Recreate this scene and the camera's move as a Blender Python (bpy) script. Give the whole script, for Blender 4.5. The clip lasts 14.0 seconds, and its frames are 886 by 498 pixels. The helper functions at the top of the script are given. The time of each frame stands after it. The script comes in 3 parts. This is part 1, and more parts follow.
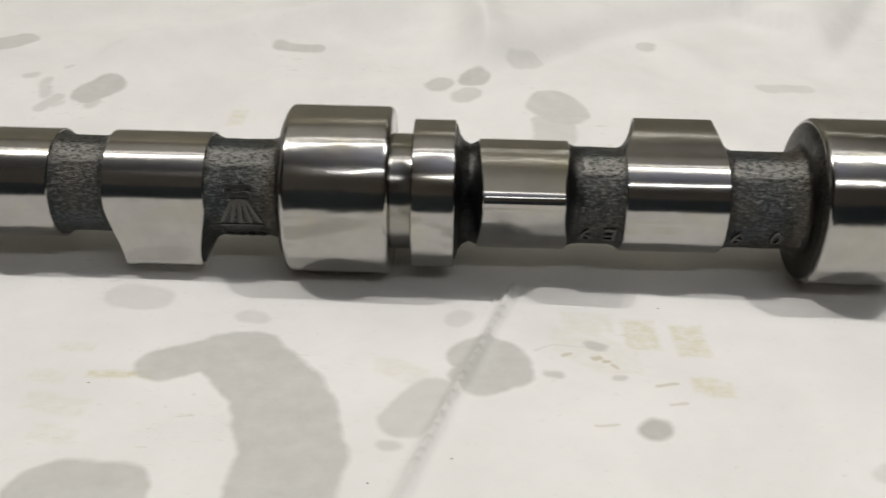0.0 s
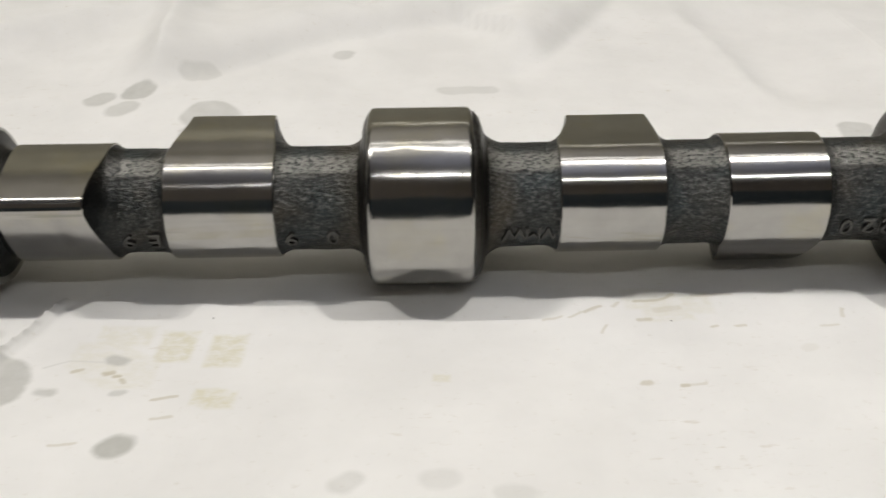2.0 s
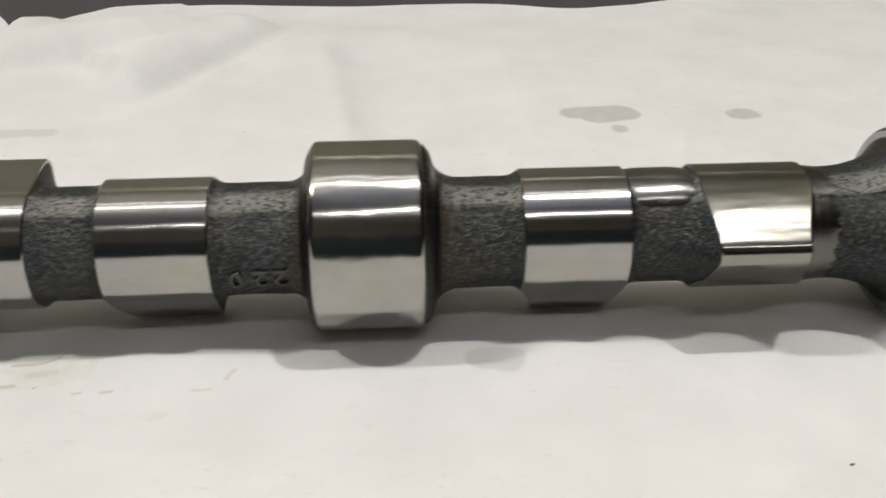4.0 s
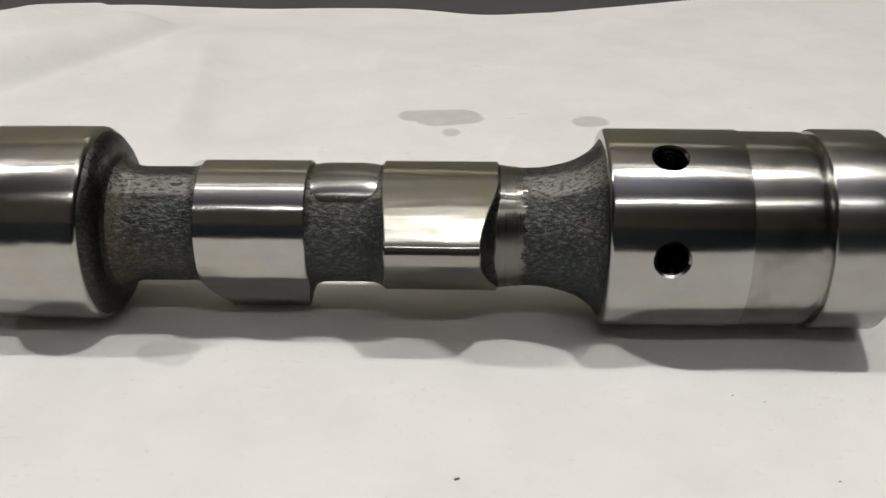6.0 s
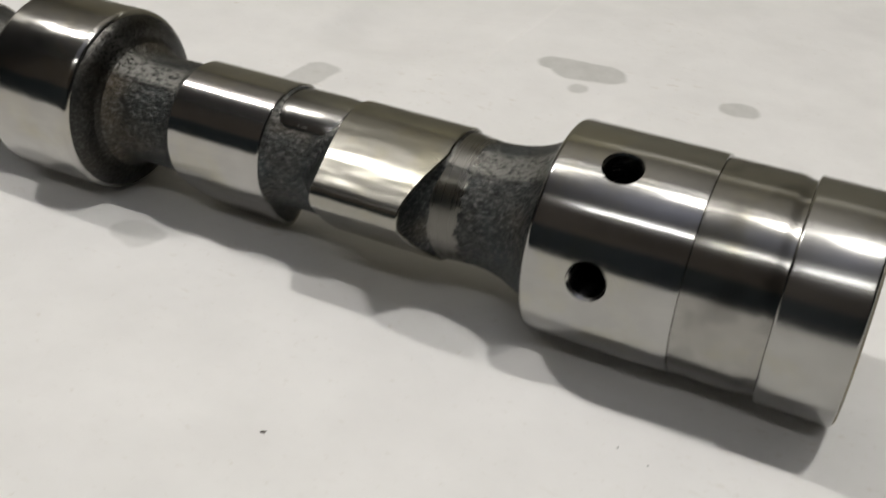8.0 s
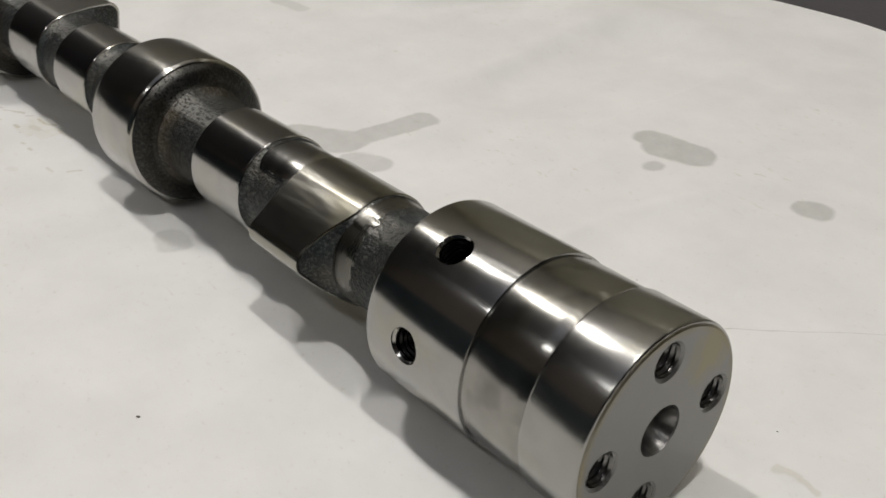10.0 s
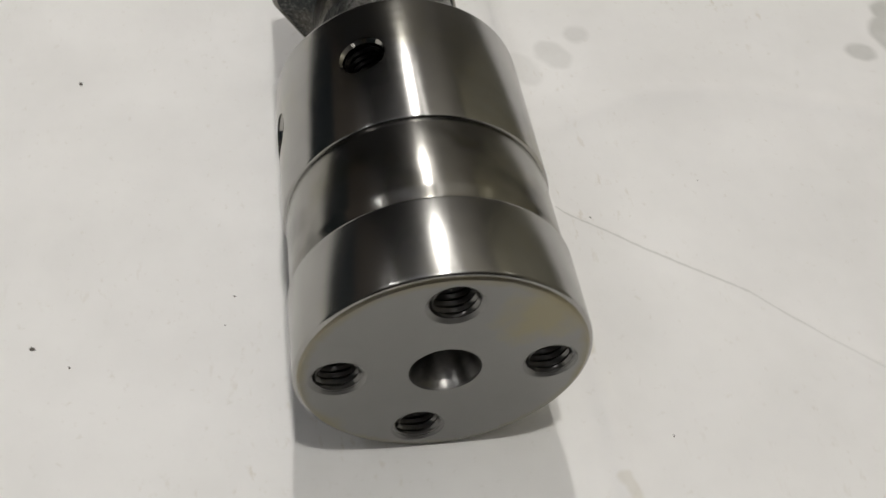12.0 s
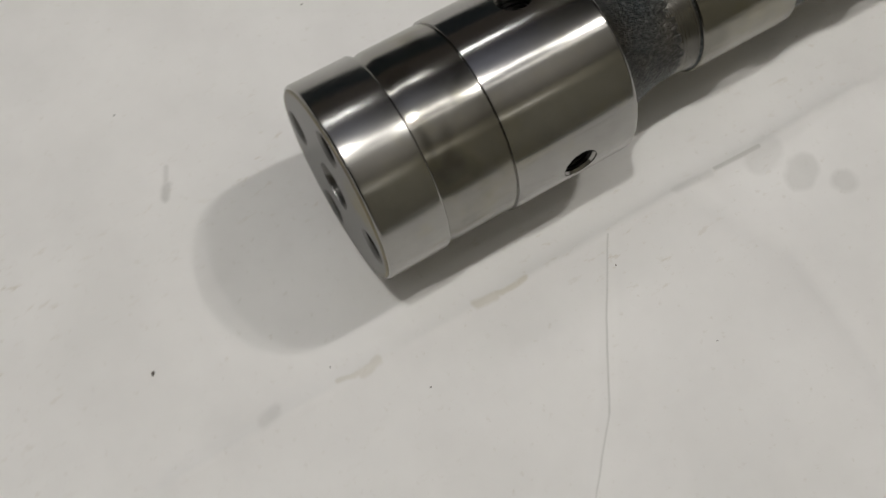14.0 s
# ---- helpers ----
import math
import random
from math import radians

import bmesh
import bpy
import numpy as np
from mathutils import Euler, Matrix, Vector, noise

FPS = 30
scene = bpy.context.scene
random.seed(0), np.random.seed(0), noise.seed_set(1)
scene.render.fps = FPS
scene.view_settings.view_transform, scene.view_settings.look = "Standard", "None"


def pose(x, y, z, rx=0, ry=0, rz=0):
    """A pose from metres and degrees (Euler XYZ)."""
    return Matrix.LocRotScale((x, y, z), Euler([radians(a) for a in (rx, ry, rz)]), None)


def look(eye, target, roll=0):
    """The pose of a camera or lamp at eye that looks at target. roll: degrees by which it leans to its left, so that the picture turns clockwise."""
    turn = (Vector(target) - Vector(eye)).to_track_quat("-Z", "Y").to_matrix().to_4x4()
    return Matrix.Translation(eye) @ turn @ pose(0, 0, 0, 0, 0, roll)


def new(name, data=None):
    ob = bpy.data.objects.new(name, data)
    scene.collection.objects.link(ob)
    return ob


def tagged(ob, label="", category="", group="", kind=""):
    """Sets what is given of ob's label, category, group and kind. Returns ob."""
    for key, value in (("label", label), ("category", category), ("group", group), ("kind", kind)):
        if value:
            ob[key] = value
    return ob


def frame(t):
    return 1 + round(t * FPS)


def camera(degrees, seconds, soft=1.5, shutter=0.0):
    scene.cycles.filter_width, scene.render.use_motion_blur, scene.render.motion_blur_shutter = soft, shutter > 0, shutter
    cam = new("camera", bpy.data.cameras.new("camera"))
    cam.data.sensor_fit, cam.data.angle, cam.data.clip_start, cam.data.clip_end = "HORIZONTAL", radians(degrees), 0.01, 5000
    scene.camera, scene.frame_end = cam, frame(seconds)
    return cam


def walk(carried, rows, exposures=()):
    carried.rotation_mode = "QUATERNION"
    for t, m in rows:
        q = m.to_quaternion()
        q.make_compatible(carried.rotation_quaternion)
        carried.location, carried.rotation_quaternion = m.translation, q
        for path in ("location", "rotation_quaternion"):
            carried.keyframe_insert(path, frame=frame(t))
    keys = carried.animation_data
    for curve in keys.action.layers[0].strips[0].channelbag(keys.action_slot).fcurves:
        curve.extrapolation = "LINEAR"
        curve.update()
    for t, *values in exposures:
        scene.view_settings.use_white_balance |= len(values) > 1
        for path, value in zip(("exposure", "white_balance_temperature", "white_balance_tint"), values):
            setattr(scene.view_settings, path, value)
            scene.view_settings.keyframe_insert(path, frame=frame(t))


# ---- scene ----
cam = camera(47.83, 14.0, shutter=0.3)
PATH = [
    (0, pose(-0.4555, -0.2563, 0.1622, 58.14, -1.03, 1.54)),
    (0.5, pose(-0.4301, -0.2588, 0.1578, 59.07, -1.22, 0.63)),
    (1, pose(-0.3961, -0.2561, 0.1515, 59.72, -0.60, 0.42)),
    (1.5, pose(-0.3680, -0.2484, 0.1490, 59.81, -0.21, -0.74)),
    (2, pose(-0.3394, -0.2438, 0.1444, 60.47, 0.47, -0.92)),
    (2.5, pose(-0.3012, -0.2362, 0.1425, 60.77, 1.15, -0.98)),
    (3, pose(-0.2633, -0.2310, 0.1391, 61.66, 0.27, -2.46)),
    (3.5, pose(-0.2268, -0.2269, 0.1344, 61.95, -0.19, -2.42)),
    (4, pose(-0.1936, -0.2262, 0.1356, 62.74, -0.02, -3.48)),
    (4.2, pose(-0.1791, -0.2277, 0.1349, 63.35, 0.31, -3.53)),
    (6.3, look((-0.0760, -0.2194, 0.1269), (-0.1139, 0.2273, -0.0945), 0.14)),
    (6.5, look((-0.0616, -0.2166, 0.1270), (-0.1197, 0.2269, -0.0965), 0.37)),
    (7, look((-0.0473, -0.2215, 0.1303), (-0.1502, 0.2090, -0.1021), 2.81)),
    (7.5, look((-0.0246, -0.2137, 0.1254), (-0.1757, 0.1950, -0.1198), 4.08)),
    (8, look((-0.0102, -0.1855, 0.1334), (-0.1836, 0.2031, -0.1291), 4.26)),
    (8.2, look((-0.0019, -0.1752, 0.1435), (-0.1855, 0.2079, -0.1202), 4.13)),
    (10.3, look((0.0974, -0.1171, 0.1574), (-0.2416, 0.1356, -0.1094), -0.21)),
    (10.5, look((0.1037, -0.1062, 0.1584), (-0.2403, 0.1292, -0.1177), -0.45)),
    (11, look((0.1094, -0.0924, 0.1585), (-0.2321, 0.1106, -0.1452), 2.17)),
    (11.5, look((0.0997, -0.0636, 0.1599), (-0.2301, 0.0809, -0.1870), 4.55)),
    (12, look((0.0846, -0.0271, 0.1567), (-0.2289, 0.0599, -0.2229), 9.26)),
    (12.5, look((0.0675, 0.0096, 0.1658), (-0.2195, 0.0143, -0.2435), 9.93)),
    (13, look((0.0659, 0.0436, 0.1733), (-0.1817, -0.0261, -0.2555), 9.69)),
    (13.5, look((0.0500, 0.0638, 0.1906), (-0.1297, -0.0538, -0.2609), 9.89)),
    (14, look((0.0302, 0.0907, 0.2260), (-0.0694, -0.0604, -0.2401), 2.36)),
]
walk(cam, PATH, exposures=((0.0, -0.06), (2.0, -0.01), (4.0, -0.06), (7.0, -0.15), (8.0, -0.22), (11.0, -0.31), (12.0, -0.35), (13.0, -0.29), (13.5, -0.24), (14.0, -0.62)))

# ---- world and lamps ----
world = bpy.data.worlds.new("world")
scene.world = world
world.use_nodes = True
world.node_tree.nodes["Background"].inputs[0].default_value = (0.9, 0.95, 1.0, 1)
world.node_tree.nodes["Background"].inputs[1].default_value = 0.02


def lamp(name, x, y, z, sx, sy, watts, target, colour=(1.0, 0.968, 0.922), spread=180):
    data = bpy.data.lights.new(name, "AREA")
    data.shape, data.size, data.size_y, data.energy, data.color = "RECTANGLE", sx, sy, watts, colour
    data.spread = radians(spread)
    ob = new(name, data)
    ob.matrix_world = look((x, y, z), target)
    return tagged(ob, "white fluorescent ceiling lamp or added fill lamp above the table", "lamp")


# a compact lamp over the driving end, two behind the far end of the shaft, long rows straight above, thin rows in front and behind
lamp("ceiling_or_fill_lamp", 0.20, -0.04, 1.50, 0.06, 0.06, 2.55, (-0.2, -0.25, 0), spread=100)
lamp("ceiling_or_fill_lamp", -2.05, 0.03, 3.06, 0.05, 0.05, 16, (0, 0, 0))
lamp("ceiling_or_fill_lamp", -2.33, 0.03, 3.06, 0.05, 0.05, 26, (0, 0, 0))
lamp("ceiling_or_fill_lamp", -0.10, 0.00, 1.85, 3.20, 0.10, 6, (-0.10, 0.00, 0))
lamp("ceiling_or_fill_lamp", -0.10, 0.25, 1.85, 3.20, 0.06, 2.2, (-0.10, 0.25, 0))
lamp("ceiling_or_fill_lamp", 0.15, -1.35, 1.85, 1.60, 0.06, 6.2, (0.10, -0.7, 0), (0.97, 0.965, 0.96))
lamp("ceiling_or_fill_lamp", 0.10, 1.80, 1.95, 1.60, 0.04, 1.0, (0.10, 2.1, 0))
# added unseen fill rows in front and behind, which light the ceiling over them
lamp("ceiling_or_fill_lamp", 0.20, -0.80, 2.30, 1.60, 0.20, 15, (0.20, -0.80, 4), (0.66, 0.73, 1.0))
lamp("ceiling_or_fill_lamp", -1.00, 1.25, 2.20, 3.40, 0.30, 26, (-1.00, 1.25, 4), (1.0, 0.965, 0.88))

# ---- materials ----


def material(name):
    m = bpy.data.materials.new(name)
    m.use_nodes = True
    nt = m.node_tree
    return m, nt, nt.nodes["Principled BSDF"]


def node(nt, kind, **inputs):
    n = nt.nodes.new(kind)
    for k, v in inputs.items():
        n.inputs[k.replace("_", " ")].default_value = v
    return n


def vmath(nt, op, a, b=None, out=0):
    n = nt.nodes.new("ShaderNodeVectorMath")
    n.operation = op
    for i, v in enumerate((a, b)):
        if v is None:
            continue
        if isinstance(v, (tuple, list)):
            n.inputs[i].default_value = v
        else:
            nt.links.new(v, n.inputs[i])
    return n.outputs["Value"] if op in ("LENGTH", "DOT_PRODUCT", "DISTANCE") else n.outputs["Vector"]


def fmath(nt, op, a, b=0.0, clamp=False):
    n = nt.nodes.new("ShaderNodeMath")
    n.operation, n.use_clamp = op, clamp
    for i, v in enumerate((a, b)):
        if isinstance(v, (int, float)):
            n.inputs[i].default_value = v
        else:
            nt.links.new(v, n.inputs[i])
    return n.outputs[0]


def noise_tex(nt, vec, scale, detail=3.0, rough=0.5):
    n = node(nt, "ShaderNodeTexNoise", Scale=scale, Detail=detail, Roughness=rough)
    nt.links.new(vec, n.inputs["Vector"])
    return n


def ramp(nt, fac, stops):
    n = nt.nodes.new("ShaderNodeValToRGB")
    e = n.color_ramp.elements
    while len(e) < len(stops):
        e.new(0.5)
    for el, (p, c) in zip(e, stops):
        el.position = p
        el.color = (*c, 1) if len(c) == 3 else c
    nt.links.new(fac, n.inputs[0])
    return n.outputs[0]


def mixc(nt, fac, a, b):
    n = nt.nodes.new("ShaderNodeMix")
    n.data_type = "RGBA"
    for k, v in ((0, fac), (6, a), (7, b)):
        if isinstance(v, (int, float)):
            n.inputs[k].default_value = v
        elif isinstance(v, tuple):
            n.inputs[k].default_value = (*v, 1)
        else:
            nt.links.new(v, n.inputs[k])
    return n.outputs[2]


def bump(nt, height, strength, distance, bsdf):
    n = node(nt, "ShaderNodeBump", Strength=strength, Distance=distance)
    nt.links.new(height, n.inputs["Height"])
    nt.links.new(n.outputs[0], bsdf.inputs["Normal"])
    return n


def ground_steel(name, colour, rough, aniso, smear, wavy=0.00004, stretch=0.6, turned=1.0, stain=40.0):
    """Steel ground round the shaft's axis: fine rings, faint stains, reflections drawn out along the axis."""
    m, nt, b = material(name)
    co = nt.nodes.new("ShaderNodeTexCoord").outputs["Object"]
    rings = noise_tex(nt, vmath(nt, "MULTIPLY", co, (5200.0, 14.0, 14.0)), 1.0, 2.0).outputs[0]
    blot = noise_tex(nt, co, 140.0, 4.0, 0.6).outputs[0]
    big = noise_tex(nt, co, stain, 2.0).outputs[0]
    dark = tuple(c * (0.85 - 0.45 * smear) for c in colour)
    c1 = mixc(nt, ramp(nt, blot, [(0.35, (0, 0, 0)), (0.75, (1, 1, 1))]), colour, tuple(c * 0.86 for c in colour))
    c2 = mixc(nt, fmath(nt, "MULTIPLY", ramp(nt, big, [(0.5, (0, 0, 0)), (0.8, (1, 1, 1))]), smear), c1, dark)
    film = noise_tex(nt, vmath(nt, "ADD", co, (1.3, 0.4, 2.2)), 75.0, 3.0, 0.6).outputs[0]
    c2 = mixc(nt, ramp(nt, film, [(0.52, (0, 0, 0)), (0.70, (0.4, 0.4, 0.4))]), c2, (colour[0], colour[1] * 0.95, colour[2] * 0.70))
    nt.links.new(c2, b.inputs["Base Color"])
    b.inputs["Metallic"].default_value = 1.0
    r = fmath(nt, "ADD", fmath(nt, "MULTIPLY", blot, 0.06), rough - 0.03)
    r = fmath(nt, "ADD", r, fmath(nt, "MULTIPLY", fmath(nt, "SUBTRACT", rings, 0.5), 0.10 * turned))
    nt.links.new(r, b.inputs["Roughness"])
    b.inputs["Anisotropic"].default_value = aniso
    t = node(nt, "ShaderNodeCombineXYZ", X=1.0)
    nt.links.new(t.outputs[0], b.inputs["Tangent"])
    waves = noise_tex(nt, vmath(nt, "MULTIPLY", co, (stretch, 1.0, 1.0)), 130.0, 2.0, 0.5).outputs[0]
    bump(nt, fmath(nt, "ADD", waves, fmath(nt, "MULTIPLY", rings, 0.06 * turned)), 1.0, wavy, b)
    return m


JOURNAL = ground_steel("journal_steel", (0.425, 0.416, 0.395), 0.18, 0.75, 0.35, 0.00018)
NOSE = ground_steel("oiled_lobe_steel", (0.33, 0.32, 0.285), 0.21, 0.6, 1.0, 0.00034, 0.22)
STEEL = ground_steel("ground_steel", (0.425, 0.416, 0.40), 0.175, 0.75, 0.25, 0.00009)
TURNED = ground_steel("turned_steel", (0.385, 0.38, 0.368), 0.175, 0.75, 0.3)
BRUSHED = ground_steel("brushed_end_steel", (0.38, 0.375, 0.36), 0.23, 0.6, 0.4, turned=0.3)
WORN = ground_steel("worn_casting", (0.33, 0.325, 0.31), 0.24, 0.2, 0.9)
FETTLED = ground_steel("fettled_casting", (0.165, 0.160, 0.146), 0.28, 0.3, 0.9, 0.00012)
RAISED = ground_steel("raised_casting", (0.100, 0.099, 0.093), 0.40, 0.0, 0.9, 0.0004)
DULL = ground_steel("dull_turned_steel", (0.32, 0.312, 0.292), 0.205, 0.7, 0.95, 0.00006, turned=0.12, stain=105.0)


def cast_iron(name="cast_iron", k=1.0, relief=1.0, rough=0.31):
    """Sand-cast skin: fine wrinkles drawn out along the shaft and shaded in the colour, blue-grey oxide, a fettled
    strip along the parting line coloured lighter as if lit, brown oil by the journals.
    """
    m, nt, b = material(name)
    co = nt.nodes.new("ShaderNodeTexCoord").outputs["Object"]
    long = vmath(nt, "MULTIPLY", co, (0.55, 1.0, 1.0))
    grain = noise_tex(nt, long, 1320.0, 3.0, 0.55).outputs[0]
    pits = noise_tex(nt, co, 2600.0, 2.0, 0.5).outputs[0]
    tone = noise_tex(nt, co, 110.0, 3.0).outputs[0]
    hue = noise_tex(nt, vmath(nt, "ADD", co, (3.1, 0.7, 0.2)), 70.0, 2.0).outputs[0]
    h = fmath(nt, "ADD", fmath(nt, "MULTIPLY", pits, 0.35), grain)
    c = mixc(nt, ramp(nt, tone, [(0.3, (0, 0, 0)), (0.7, (1, 1, 1))]), (0.046, 0.050, 0.050), (0.072, 0.073, 0.070))
    c = mixc(nt, ramp(nt, hue, [(0.5, (0, 0, 0)), (0.68, (0.6, 0.6, 0.6))]), c, (0.064, 0.080, 0.086))
    c = mixc(nt, ramp(nt, hue, [(0.30, (0.5, 0.5, 0.5)), (0.44, (0, 0, 0))]), c, (0.105, 0.090, 0.070))
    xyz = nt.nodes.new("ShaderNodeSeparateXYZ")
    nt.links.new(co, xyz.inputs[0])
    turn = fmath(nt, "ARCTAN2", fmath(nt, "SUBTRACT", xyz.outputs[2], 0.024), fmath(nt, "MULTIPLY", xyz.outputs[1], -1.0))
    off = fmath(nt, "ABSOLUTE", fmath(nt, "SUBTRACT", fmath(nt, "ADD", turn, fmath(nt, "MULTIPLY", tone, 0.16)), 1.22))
    brown = 0.0
    for edge in (-0.5060, -0.3585, -0.3260, -0.2146, -0.1800):
        gap = fmath(nt, "ABSOLUTE", fmath(nt, "SUBTRACT", xyz.outputs[0], edge))
        brown = fmath(nt, "MAXIMUM", brown, fmath(nt, "SUBTRACT", 1.0, fmath(nt, "MULTIPLY", gap, 110.0), True))
    c = mixc(nt, fmath(nt, "MULTIPLY", brown, fmath(nt, "MULTIPLY", tone, 0.9), True), c, (0.120, 0.096, 0.064))
    # fettled strip; its lit look is painted in with a much lighter colour
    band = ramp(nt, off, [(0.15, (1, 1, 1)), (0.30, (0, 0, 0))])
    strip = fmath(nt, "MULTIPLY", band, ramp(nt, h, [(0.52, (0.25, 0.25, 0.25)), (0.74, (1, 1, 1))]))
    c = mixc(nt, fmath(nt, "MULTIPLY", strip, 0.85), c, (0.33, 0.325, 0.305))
    # shade in the grain's hollows and glints on its peaks, painted into the colour
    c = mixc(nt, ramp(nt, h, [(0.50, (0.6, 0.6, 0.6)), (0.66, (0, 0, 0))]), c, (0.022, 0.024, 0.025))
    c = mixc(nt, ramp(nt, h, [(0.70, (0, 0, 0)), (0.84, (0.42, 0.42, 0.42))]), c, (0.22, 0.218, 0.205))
    c = mixc(nt, 1.0 - k, c, (0.02, 0.02, 0.02))
    nt.links.new(c, b.inputs["Base Color"])
    b.inputs["Metallic"].default_value = 1.0
    r = fmath(nt, "ADD", fmath(nt, "MULTIPLY", pits, 0.15), rough)
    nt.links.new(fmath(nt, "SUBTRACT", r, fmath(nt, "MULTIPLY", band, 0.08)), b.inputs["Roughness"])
    bump(nt, h, relief, 0.00072, b)
    return m


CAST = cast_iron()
# copy of the casting with shade in its colour, for shoulders and one lobe's flanks
CAST_SHADED = cast_iron("shaded_cast_iron", 0.42, 0.45)
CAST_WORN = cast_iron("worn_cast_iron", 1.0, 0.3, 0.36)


def face_steel():
    m, nt, b = material("faced_steel")
    co = nt.nodes.new("ShaderNodeTexCoord").outputs["Object"]
    v = vmath(nt, "SUBTRACT", co, (0, 0, 0.024))
    rad = vmath(nt, "LENGTH", v)
    comb = node(nt, "ShaderNodeCombineXYZ")
    nt.links.new(fmath(nt, "MULTIPLY", rad, 4000.0), comb.inputs[0])
    lines = noise_tex(nt, comb.outputs[0], 1.0, 2.0).outputs[0]
    blot = noise_tex(nt, co, 160.0, 4.0, 0.6).outputs[0]
    c = mixc(nt, blot, (0.235, 0.232, 0.226), (0.285, 0.282, 0.272))
    # dried oil near the rim
    d1 = vmath(nt, "DISTANCE", vmath(nt, "MULTIPLY", co, (0, 1, 1)), (0, 0.0135, 0.0375))
    d2 = vmath(nt, "DISTANCE", vmath(nt, "MULTIPLY", co, (0, 1, 1)), (0, -0.0195, 0.0105))
    oil = fmath(nt, "MINIMUM", d1, fmath(nt, "ADD", d2, 0.004))
    oil = fmath(nt, "SUBTRACT", oil, fmath(nt, "MULTIPLY", blot, 0.012))
    c = mixc(nt, ramp(nt, fmath(nt, "MULTIPLY", fmath(nt, "ADD", oil, 0.003), 200.0), [(0.0, (0.5, 0.5, 0.5)), (1.0, (0, 0, 0))]), c, (0.33, 0.28, 0.13))
    rim = fmath(nt, "SUBTRACT", rad, fmath(nt, "MULTIPLY", blot, 0.0035))
    c = mixc(nt, ramp(nt, fmath(nt, "MULTIPLY", rim, 40.0), [(0.800, (0, 0, 0)), (0.875, (0.55, 0.55, 0.55))]), c, (0.27, 0.225, 0.11))
    nt.links.new(c, b.inputs["Base Color"])
    b.inputs["Metallic"].default_value = 1.0
    nt.links.new(fmath(nt, "ADD", fmath(nt, "MULTIPLY", blot, 0.12), 0.38), b.inputs["Roughness"])
    bump(nt, lines, 0.25, 0.00003, b)
    return m


FACED = face_steel()


def thread_steel(name="thread_steel", k=1.0):
    m, nt, b = material(name)
    co = nt.nodes.new("ShaderNodeTexCoord").outputs["Object"]
    n = noise_tex(nt, co, 900.0, 3.0).outputs[0]
    nt.links.new(mixc(nt, n, (0.26 * k, 0.255 * k, 0.245 * k), (0.48 * k, 0.47 * k, 0.45 * k)), b.inputs["Base Color"])
    b.inputs["Metallic"].default_value = 1.0
    b.inputs["Roughness"].default_value = 0.3
    bump(nt, n, 0.3, 0.0001, b)
    return m


THREAD = thread_steel("thread_steel", 0.55)
# oily thread, its colour darkened further for the shade inside the radial holes
OILED_SHADED = thread_steel("oiled_shaded_thread", 0.06)

# oil marks on the paper, and painted shade lines along creases: (ax, ay, bx, by, radius, depth) in metres
THIN_MARKS = [
    # the rows that follow fold crests paint the crease's shade as a dark line
    (-0.0545, 0.0350, -0.0425, 0.0520, 0.00022, 0.7), (-0.0425, 0.0520, -0.0300, 0.0715, 0.00024, 0.7), (-0.0300, 0.0715, -0.0175, 0.0845, 0.00022, 0.6),
    (-0.0175, 0.0845, 0.0141, 0.1213, 0.0002, 0.5), (-0.101, 0.0348, -0.088, 0.034, 0.0006, 0.9), (-0.086, 0.0345, -0.076, 0.0338, 0.0010, 0.4),
    (-0.4387, -0.0148, -0.4526, -0.0597, 0.0009, 0.5), (-0.4526, -0.0597, -0.4679, -0.1124, 0.001, 0.5),
    (0.0300, -0.0375, 0.0325, -0.0325, 0.0006, 0.5), (0.0325, -0.0325, 0.0338, -0.0297, 0.0012, 0.8),
]
FRONT_STAINS = [
    (-0.529, -0.0598, -0.5108, -0.0502, 0.0075, 1), (-0.5106, -0.0535, -0.4972, -0.07, 0.0118, 1), (-0.4972, -0.07, -0.4905, -0.0918, 0.0122, 1),
    (-0.4905, -0.0918, -0.4915, -0.1147, 0.0122, 1), (-0.5375, -0.109, -0.5289, -0.1088, 0.011, 1), (-0.4475, -0.0500, -0.4445, -0.0510, 0.0092, 1), (-0.4495, -0.0610, -0.4430, -0.0570, 0.0075, 1),
    (-0.4655, -0.0790, -0.4610, -0.0680, 0.0068, 0.75), (-0.4705, -0.0890, -0.4690, -0.0890, 0.0022, 0.7), (-0.4315, -0.0570, -0.4285, -0.0570, 0.0016, 0.8), (-0.4138, -0.0572, -0.4122, -0.0568, 0.0012, 0.8),
]
SMALL_STAINS = [
    (-0.5487, -0.0251, -0.5414, -0.0261, 0.006, 0.5), (-0.5122, -0.0334, -0.509, -0.0346, 0.003, 0.5), (-0.4550, -0.0320, -0.4530, -0.0295, 0.0036, 0.5),
    (-0.4078, -0.0792, -0.4070, -0.0792, 0.0036, 1.3), (-0.4180, -0.0425, -0.4168, -0.0430, 0.0024, 1.0), (-0.4340, -0.0460, -0.4290, -0.0425, 0.0004, 0.4), (-0.4290, -0.0425, -0.4200, -0.0430, 0.0004, 0.35), (-0.3582, -0.0922, -0.3563, -0.09, 0.0026, 0.5),
    (-0.3401, -0.0905, -0.3382, -0.0904, 0.003, 0.35), (-0.325, -0.0952, -0.3221, -0.0951, 0.003, 0.35), (-0.1715, -0.0209, -0.166, -0.0219, 0.005, 0.6),
]
